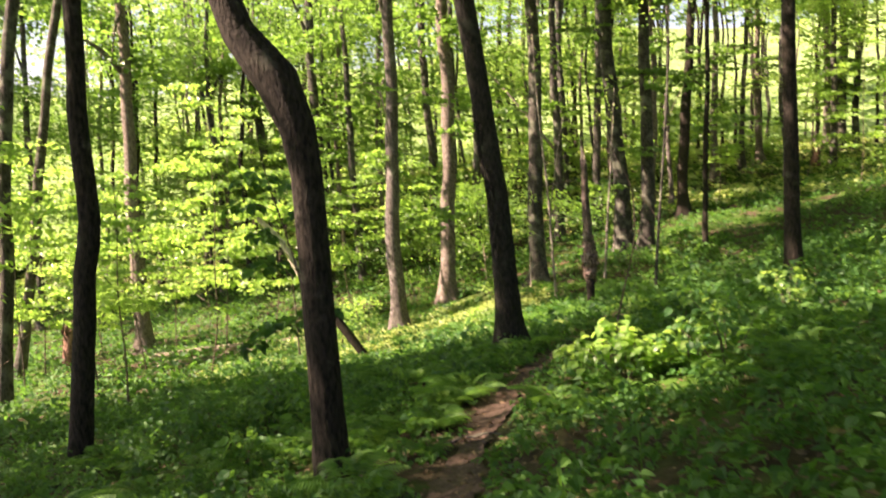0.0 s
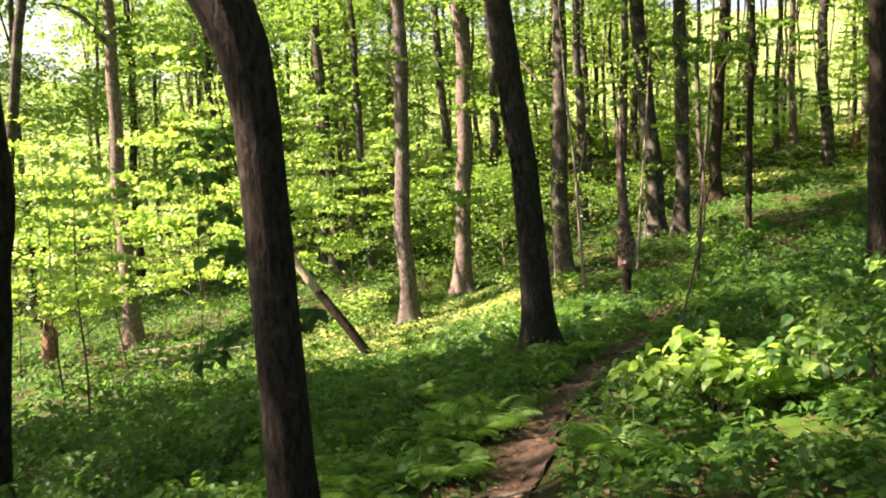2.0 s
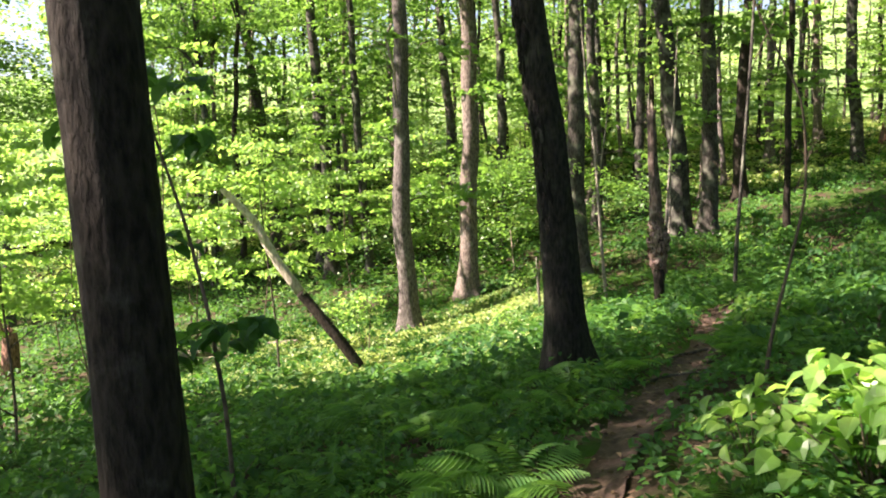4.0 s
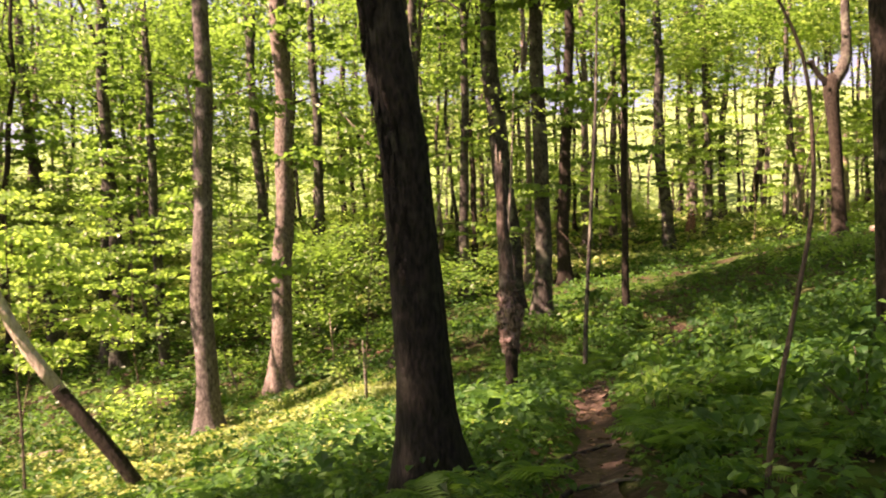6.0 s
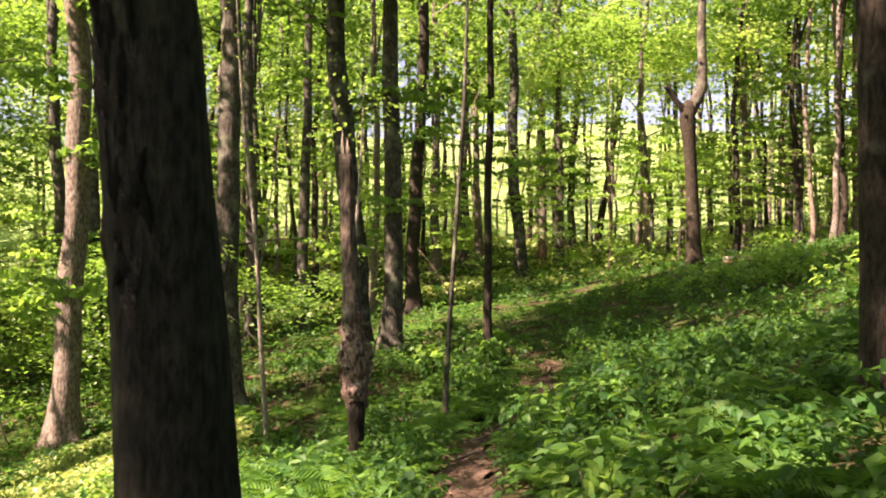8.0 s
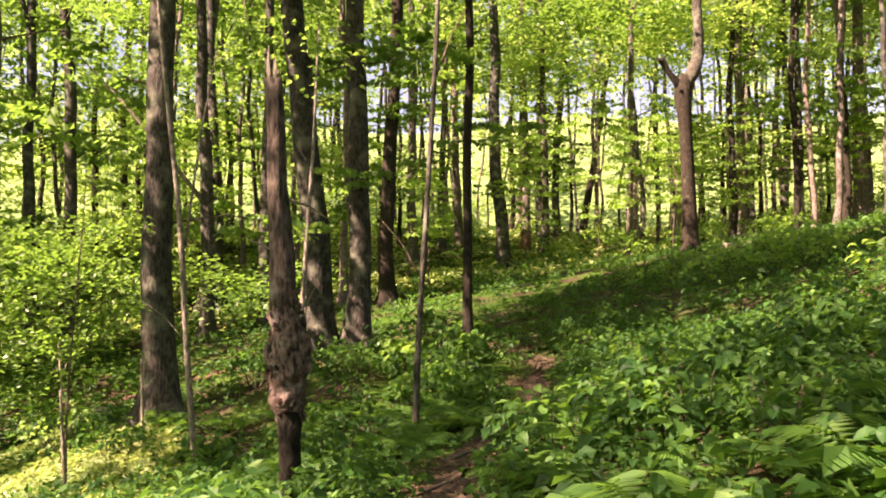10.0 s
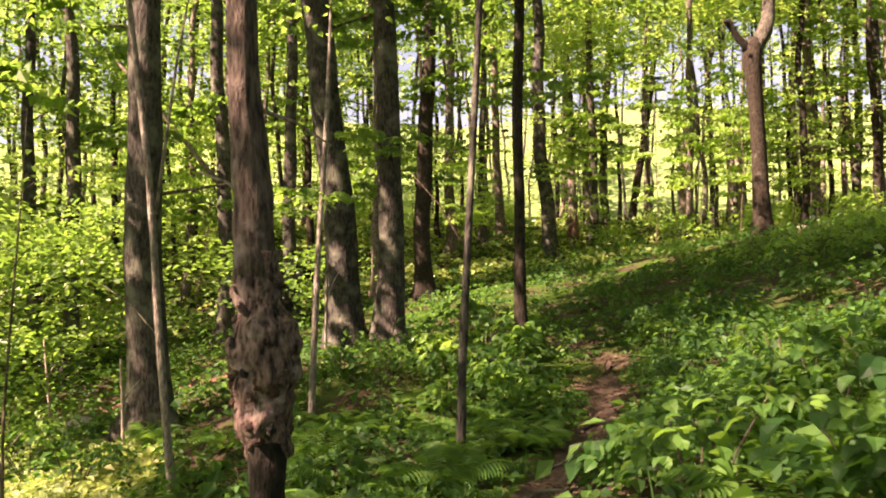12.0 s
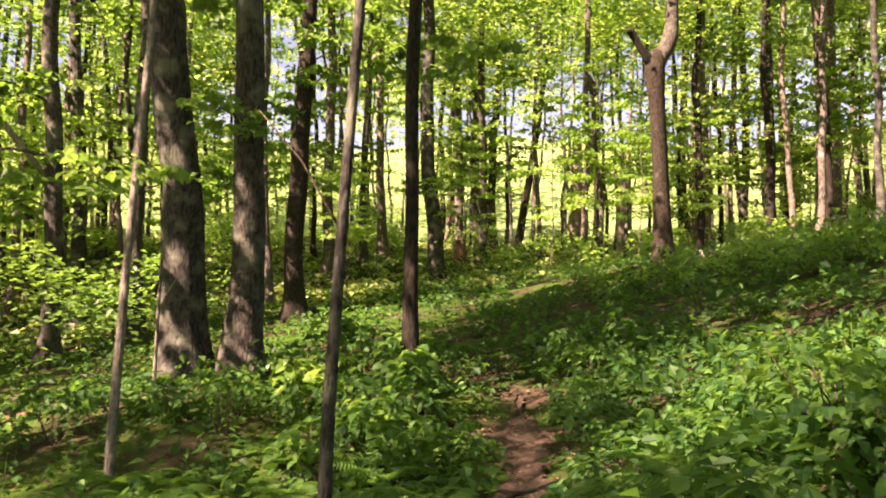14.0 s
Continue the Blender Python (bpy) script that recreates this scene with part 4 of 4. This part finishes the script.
for k, (x, y, z, r, n) in enumerate(((-3.3, 11.65, -0.86, 0.3, 24), (-2.84, 11.6, -0.72, 0.24, 18), (-2.6, 11.8, -0.72, 0.14, 8), (-3.5, 11.7, 0.0, 0.26, 16), (-3.55, 11.6, 0.44, 0.24, 15), (-2.92, 11.7, 0.7, 0.18, 10), (-3.02, 11.8, 1.15, 0.2, 10), (-3.55, 11.7, 1.28, 0.3, 18), (-3.66, 11.6, -1.18, 0.2, 12), (-3.3, 11.9, -0.08, 0.2, 10), (-3.75, 11.7, 0.85, 0.25, 14))):
    c0 = np.array([x + 2.78, y - 11.7, z + 2.4])
    leaf_tier(sap, c0, r * 1.25, int(n * 1.5), 0.19, LEAF_HERB, 40 + k, 0.45, "leaf_spray", 0.1, True)
    twig(sap, (np.interp(z, [-2.4, 1.9], [0, -0.77]) * 0.9, 0, c0[2] - 0.12), c0 + np.array([0, 0, 0.01]), 0.006)

zk = float(land(0.0, 28.0))
sap = stem_thing("sapling", [(-0.1, 28.0, zk - 0.1), (-0.12, 28.0, zk + 1.2), (-0.05, 28.0, zk + 2.4), (0.05, 28.0, zk + 3.8), (0.1, 28.0, zk + 4.8)], [0.02, 0.018, 0.014, 0.01, 0.004], TWIG, "thin sapling with pale sunlit yellow-green leaf sprays", "sapling", 7, 10)
for k, (dx, h, r, n) in enumerate(((0.5, 4.2, 0.55, 60), (-0.4, 4.0, 0.6, 70), (0.2, 3.4, 0.6, 60), (-0.5, 3.0, 0.5, 50), (0.6, 2.9, 0.4, 40), (0.1, 1.9, 0.35, 30))):
    leaf_tier(sap, (0.1 + dx, 0.05 * k, h), r, n, 0.1, LEAF_BUSH, 90 + k, 0.3, "leaf_spray", 0.25)
    twig(sap, (0.05, 0, h - 0.3), (0.1 + dx, 0.05 * k, h), 0.007)
# a pale boulder below the grey tree
bm = bmesh.new()
bmesh.ops.create_icosphere(bm, subdivisions=3, radius=0.3)
for v in bm.verts:
    v.co *= 1 + 0.22 * noise.noise(v.co * 4) + 0.1 * noise.noise(v.co * 11)
    v.co.z *= 0.72
me = bpy.data.meshes.new("boulder")
bm.to_mesh(me)
bm.free()
me.materials.append(ROCK)
rock = new("boulder", me)
rock.location = (0.05, 33.6, float(land(0.05, 33.6)) + 0.18)
tagged(rock, "pale rounded sandstone boulder among sunlit herbs", "boulder")

# pale dead sticks standing in the glade
for k, (x, y, dx, h) in enumerate(((-3.96, 36.0, -0.45, 1.2), (-0.9, 36.5, -0.15, 1.8), (-0.1, 28.0, -0.1, 1.6), (4.3, 33.9, 0.05, 2.2), (0.9, 31.0, -0.05, 1.4))):
    z0 = float(land(x, y))
    st = stem_thing("dead_stick", [(x, y, z0 - 0.1), (x + dx * 0.5, y, z0 + h * 0.5), (x + dx, y, z0 + h)], [0.03, 0.025, 0.015], DEADWOOD, "pale bare dead stick standing in the herbs", "stick", 6, 60 + k)
    twig(st, (dx * 0.6, 0, h * 0.6), (dx * 0.6 + 0.25, 0, h * 0.85), 0.012, DEADWOOD)
# dead branches that hang from the sunlit tree
dead = new("dead_branch")
dead.location = (-4.45, 30.85, float(land(-4.15, 31.19)) + 9.0)
part("stem", tube_mesh("stem", [(0, 0, 0.5), (-0.15, -0.2, 0.1), (0.1, -0.25, -0.9), (0.15, -0.2, -2.0)], [0.05, 0.04, 0.035, 0.012], DEADWOOD, 6), dead)
for k in range(4):
    twig(dead, (-0.1, -0.2, 0.2 - 0.4 * k), (-1.6 + 0.5 * k, -0.5, 0.4 - 0.2 * k), 0.018, DEADWOOD, "twig")
tagged(dead, "pale dead branches hanging from the sunlit trunk", "branch")

# leafy sprigs and bushes: broad-leaved shrubs by the trail
def shrub(x, y, wide, tall, n, size, mat, seed, label, stems=6, group="shrubs", single=False):
    base = new("shrub")
    base.location = (x, y, float(land(x, y)))
    g = np.random.default_rng(seed)
    for k in range(stems):
        th, rr = g.uniform(0, 6.28), wide * g.uniform(0.1, 0.75)
        tip = np.array([rr * math.cos(th), rr * math.sin(th), tall * g.uniform(0.55, 1.0)])
        twig(base, (0.05 * math.cos(th), 0.05 * math.sin(th), -0.05), tip, 0.009, TWIG, "stem")
        leaf_tier(base, tip, wide * 0.45, n // stems, size, mat, seed * 31 + k, 0.4, "leaf_spray", 0.25, single)
    return tagged(base, label, "shrub", group)


HOBBLE = "shrub with broad rounded light green leaves beside the trail"
shrub(1.4, 10.0, 0.62, 0.62, 150, 0.17, LEAF_BUSH, 1, "bright sunlit shrub with broad yellow-green leaves by the trail", 8, single=True)
shrub(0.95, 10.7, 0.4, 0.5, 60, 0.13, LEAF_BUSH, 2, HOBBLE, single=True)
shrub(2.1, 9.6, 0.5, 0.55, 80, 0.15, LEAF_BUSH, 13, HOBBLE, single=True)
for k, (x, y, w, h, n, s) in enumerate(((5.9, 31.3, 0.7, 0.9, 90, 0.17), (6.9, 30.6, 0.6, 0.8, 80, 0.16), (6.2, 29.6, 0.6, 0.7, 80, 0.15), (7.5, 31.6, 0.6, 0.9, 80, 0.16), (7.0, 33.2, 0.6, 0.9, 80, 0.16),
                                       (5.2, 28.6, 0.5, 0.6, 60, 0.13), (9.6, 30.4, 0.5, 0.6, 70, 0.12), (2.5, 16.6, 0.5, 0.6, 90, 0.13), (2.7, 17.4, 0.5, 0.5, 80, 0.12), (4.95, 19.4, 0.6, 0.6, 90, 0.14),
                                       (4.7, 20.6, 0.6, 0.6, 80, 0.14), (6.1, 22.6, 0.6, 0.6, 80, 0.14), (7.2, 24.2, 0.7, 0.6, 90, 0.14), (8.6, 26.3, 0.7, 0.6, 90, 0.14), (10.4, 25.0, 0.7, 0.6, 90, 0.14),
                                       (0.4, 29.8, 0.7, 0.9, 110, 0.13), (-0.4, 31.3, 0.8, 1.0, 120, 0.13), (-1.0, 24.8, 0.6, 0.8, 90, 0.13), (-0.8, 32.8, 0.7, 0.9, 100, 0.13), (-4.6, 26.4, 0.9, 1.7, 160, 0.15),
                                       (-5.6, 27.5, 0.9, 1.5, 160, 0.15), (3.4, 14.8, 0.6, 0.6, 80, 0.13), (4.2, 12.6, 0.6, 0.6, 80, 0.13), (3.0, 12.0, 0.5, 0.5, 80, 0.13), (5.6, 15.6, 0.7, 0.7, 90, 0.13))):
    slope = x > 4 and y > 17
    shrub(x, y, w, h, int(n * 1.15) if 8 < k < 15 else n, s * (1.15 if k < 6 else 0.6 if slope else 0.9), LEAF_BUSH if k == 0 else LEAF_FERN if slope else (LEAF_BUSH if k % 3 else LEAF_HERB), 20 + k, HOBBLE, single=k < 15)
# far brush on the slope
brush = [shrub(24 + 2 * k, 47 + k, 1.3, 1.4, 200, 0.2, LEAF_BUSH, 60 + k, "tangled leafy bush on the far slope", 7, "far bushes") for k in range(3)]
g = np.random.default_rng(5)
for k in range(60):
    x, y = g.uniform(-18, 42), g.uniform(44, 66)
    if 0 < x < 20 and y < 58:
        continue
    copy_thing(brush[k % 3], pose(x, y, float(land(x, y)), 0, 0, g.uniform(0, 360)))
for k in range(16):
    x, y = g.uniform(13, 30), g.uniform(22, 40)
    copy_thing(brush[k % 3], pose(x, y, float(land(x, y)) - 0.4, 0, 0, g.uniform(0, 360)))


# ---------------------------------------------------------------- ferns and herbs, one by one
def fern(seed, fronds=8, length=0.55):
    base = new("fern")
    g = np.random.default_rng(seed)
    for k in range(fronds):
        th = 6.283 * k / fronds + g.normal(0, 0.2)
        d = np.array([math.cos(th), math.sin(th), 0])
        L = length * g.uniform(0.7, 1.15)
        w = np.linspace(0.12, 1, 17)
        p = d[None] * (L * w * 0.85)[:, None]
        p[:, 2] = L * (0.95 * w - 0.62 * w ** 2.2)
        sd = np.array([-d[1], d[0], 0])
        size = 0.34 * L * np.sin(np.pi * np.clip(w * 0.86 + 0.08, 0, 1)) ** 0.8 + 0.01
        cs, axs = [], []
        for s in (-1, 1):
            cs.append(p + s * sd[None] * (size * 0.5)[:, None])
            axs.append(np.repeat((s * sd + 0.35 * d + np.array([0, 0, -0.15]))[None], 17, 0))
        v, f = leaves(np.vstack(cs), np.vstack(axs), np.repeat([[0.0, 0, 1]], 34, 0) - 0.3 * d, np.tile(size, 2), np.tile(size * 0.0 + 0.05 * L, 2), 0.1, False)
        part("frond", mesh_of("frond", v, f, LEAF_FERN), base)
    return tagged(base, "green fern with arching feathery fronds", "fern", "ferns")


def herb(seed, count, size, tall):
    base = new("herb")
    g = np.random.default_rng(seed)
    part("stem", tube_mesh("stem", [(0, 0, -0.05), (0.01, 0, tall * 0.5), (0, 0.01, tall)], [0.006, 0.005, 0.003], LEAF_FERN, 5), base)
    for k in range(3):
        leaf_tier(base, (0, 0, tall * (0.55 + 0.24 * k)), 0.2 - 0.045 * k, count // 3, size * (1 - 0.12 * k), LEAF_HERB, seed * 7 + k, 0.5, "leaf_whorl", 0.1)
    return tagged(base, "leafy green woodland herb with broad leaves", "herb", "woodland herbs")


ferns = [fern(3, 8, 0.55), fern(4, 7, 0.7), fern(5, 9, 0.45)]
herbs = [herb(6, 15, 0.13, 0.4), herb(7, 18, 0.11, 0.5), herb(8, 12, 0.15, 0.32)]
g = np.random.default_rng(12)


def strew(protos, n, areas, clear):
    for p in protos:
        p.location = (-7.5 + 0.7 * len(p.children), 10.0 + p.children[0].data.vertices[0].co.x, float(land(-7.5 + 0.7 * len(p.children), 10.0)))
    k = 0
    while k < n:
        x0, x1, y0, y1 = areas[k % len(areas)]
        x, y = g.uniform(x0, x1), g.uniform(y0, y1)
        if off_trail(np.array(x), np.array(y)) < clear:
            continue
        s = g.uniform(0.75, 1.25)
        o = copy_thing(protos[k % len(protos)], pose(x, y, float(land(x, y)) - 0.02, g.uniform(-8, 8), g.uniform(-8, 8), g.uniform(0, 360)))
        o.scale = (s, s, s)
        k += 1


def fern_bed(seed, n, area):
    """Many ferns growing into one another."""
    g = np.random.default_rng(seed)
    proto = [np.vstack([np.array([tuple(v.co) for v in c.data.vertices]) for c in f.children]) for f in ferns]
    sets = []
    while len(sets) < n:
        x, y = g.uniform(area[0], area[1]), g.uniform(area[2], area[3])
        if off_trail(np.array(x), np.array(y)) < 0.5 or math.sin(x * 0.9 + 1) * math.sin(y * 0.6) < -0.25:
            continue
        p, a, k = proto[len(sets) % 3], g.uniform(0, 6.28), g.uniform(0.6, 1.1)
        q = np.stack([p[:, 0] * math.cos(a) - p[:, 1] * math.sin(a), p[:, 0] * math.sin(a) + p[:, 1] * math.cos(a), p[:, 2]], 1) * k
        f = (np.arange(len(p) // 4)[:, None, None] * 4 + np.array([[0, 2, 1], [0, 3, 2]])).reshape(-1, 3)
        sets.append((q + np.array([x, y, float(land(x, y))]), f))
    v, f = joined(sets)
    return tagged(new("fern_bed", mesh_of("fern_bed", v, f, LEAF_FERN)), "bed of feathery green ferns among the trees", "ferns", kind="stuff")


fern_bed(15, 190, (-6, 3.5, 7, 27))
fern_bed(16, 130, (1, 10, 7, 30))


def root(x, y, dx, dy, r, seed):
    w = np.linspace(-1, 1, 9)
    px, py = x + dx * w, y + dy * w
    z = land(px, py) - 0.03 + 0.03 * np.cos(w * 2) + 0.012 * np.sin(w * 7 + seed)
    stem_thing("root", np.stack([px, py, z], 1), np.linspace(r, r * 0.5, 9), BARK_GREY, "thin brown root crossing the earth trail", "root", 7, seed)


for k, (x, y) in enumerate(((1.2, 14.7), (1.75, 16.6), (3.6, 22.3), (4.6, 24.2), (5.3, 25.3), (6.6, 27.1), (-0.4, 9.2))):
    root(x, y, 0.36, -0.1 + 0.07 * (k % 3), 0.022 + 0.006 * (k % 2), 30 + k)
strew(ferns, 120, ((-4, 0, 5, 16), (0.5, 7, 6, 22), (3, 10, 16, 28), (1, 6, 24, 34), (-3, 2, 12, 24)), 0.55)
strew(herbs, 230, ((0.3, 7, 5, 20), (3, 11, 17, 29), (-5, -0.5, 6, 16), (2, 9, 26, 34), (-2, 3, 15, 27)), 0.45)


# broad-leaved bushes that break up the low plants of the slope
g = np.random.default_rng(404)
for k, (x0, x1, y0, y1) in enumerate(((4.6, 9.5, 19, 27),) * 22 + ((2.2, 7, 9, 17),) * 10 + ((-5.2, -2.2, 9.5, 14),) * 9 + ((2.5, 7.5, 28, 33),) * 9 + ((9, 16, 28, 38),) * 10):
    x, y = g.uniform(x0, x1), g.uniform(y0, y1)
    if off_trail(np.array(x), np.array(y)) < 0.75:
        continue
    tall = g.uniform(0.45, 0.8)
    shrub(x, y, tall * 1.05, tall, 84, 0.125, LEAF_HERB if k % 4 else LEAF_FERN, 700 + k, "low bush with dark green broad leaves on the slope", 6, "slope bushes")


# ---------------------------------------------------------------- far woodland and the meadow hill beyond it
def far_woods(seed, n, a0, a1, d0, d1, low, mat, label, per=135, size=0.22, puff=1.15, rise=0.0, top=21):
    g = np.random.default_rng(seed)
    ang = g.uniform(a0, a1, n)
    dist = g.uniform(d0, d1, n)
    heap = max(1, n // 13)
    high = g.uniform(0, 1, heap)
    own = np.where(g.uniform(0, 1, n) < 0.68, g.integers(0, heap, n), -1)
    ang = np.where(own < 0, ang, ang[own] + g.normal(0, 0.028, n))
    dist = np.where(own < 0, dist, dist[own] + g.normal(0, 1.8, n))
    cx, cy = 3 + dist * np.sin(ang), 6 + dist * np.cos(ang)
    cz = land(cx, cy) + rise * np.maximum(dist - 66, 0) + low + (top - low) * np.clip(np.where(own < 0, g.uniform(0, 1, n), high[own] + g.normal(0, 0.09, n)), 0, 1)
    keep = (ang < 0.16) | (ang > 0.58) | (cz - land(cx, cy) > 10) | (g.uniform(0, 1, n) < 0.45)
    cx, cy, cz = cx[keep], cy[keep], cz[keep]
    n = len(cx)
    idx = np.repeat(np.arange(n), per)
    o = g.normal(size=(n * per, 3)) * np.array([puff, puff, puff * 0.2]) * g.uniform(0.5, 1.15, (n, 1))[idx]
    p = np.stack([cx, cy, cz], 1)[idx] + o
    p[:, 2] -= 0.1 * (o[:, 0] ** 2 + o[:, 1] ** 2)
    tilt = g.normal(0, 0.3, (n, 2))
    p[:, 2] -= tilt[idx, 0] * o[:, 0] + tilt[idx, 1] * o[:, 1]
    nrm = np.stack([tilt[idx, 0] + g.normal(0, 0.2, len(p)), tilt[idx, 1] + g.normal(0, 0.2, len(p)), np.ones(len(p))], 1)
    L = size * g.uniform(0.7, 1.3, len(p))
    v, f = leaves(p, g.normal(size=(len(p), 3)) * np.array([1, 1, 0.25]), nrm, L, L * 0.85, 0.15, False)
    tagged(new("far_woodland", mesh_of("far_woodland", v, f, mat)), label, "woodland", kind="stuff")


# lit or shaded look of each layer comes from its leaf colour
far_woods(9, 420, 0.06, 1.0, 47, 60, 4, LEAF_FAR_LIT, "far foliage closing the forest view, green paled for sunlight", top=15)
far_woods(39, 200, -0.8, -0.16, 44, 53, 6, LEAF_CANOPY, "far green foliage of the wood below the trail", top=15)
far_woods(79, 120, -0.26, 0.12, 45, 53, 8, LEAF_CANOPY, "far foliage high between the trunks", top=16)
far_woods(49, 330, -0.82, 0.14, 50, 74, 0, LEAF_FAR_LIT, "far low foliage under the trees below the trail, paled as if sunlit", top=9)
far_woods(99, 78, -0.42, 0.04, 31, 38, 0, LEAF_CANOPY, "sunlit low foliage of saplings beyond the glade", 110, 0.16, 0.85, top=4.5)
far_woods(59, 170, 0.1, 1.0, 62, 80, 0, LEAF_FAR_LIT, "saplings at the far edge of the wood, leaves paled for sunlight", top=7)
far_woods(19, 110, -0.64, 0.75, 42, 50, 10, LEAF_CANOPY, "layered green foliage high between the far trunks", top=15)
far_woods(29, 590, -0.9, 1.05, 74, 112, 0, LEAF_FAR_LIT, "green treetops on the farthest slope, leaves paled for haze and sunlight", 75, 0.5, 2.3, 0.16)
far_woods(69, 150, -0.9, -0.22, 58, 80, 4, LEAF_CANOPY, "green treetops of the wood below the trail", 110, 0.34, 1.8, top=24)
far_woods(89, 90, -0.22, 0.12, 62, 84, 7, LEAF_FAR_LIT, "treetops beyond the grey trunks, leaves paled for sunlight", 110, 0.34, 1.8, top=22)
ha = np.linspace(-1.5, 1.6, 90)
hr = np.array([62, 76, 96, 125, 170])
hh = np.array([-0.6, 0.8, 5.5, 13.0, 19.0])
HA, HR = np.meshgrid(ha, hr)
HX, HY = 3 + HR * np.sin(HA), 6 + HR * np.cos(HA)
HZ = land(HX, HY) * 0.7 + hh[:, None] * (1 + 0.12 * np.sin(HA * 5 + 1) + 0.07 * np.sin(HA * 17))
k = np.arange(4)[:, None] * 90 + np.arange(89)[None]
hill = new("backdrop", mesh_of("backdrop", np.stack([HX, HY, HZ], -1).reshape(-1, 3), np.stack([k, k + 1, k + 91, k + 90], -1).reshape(-1, 4), MEADOW, True))
tagged(hill, "far green hillside beyond the wood", "hillside", kind="structure")
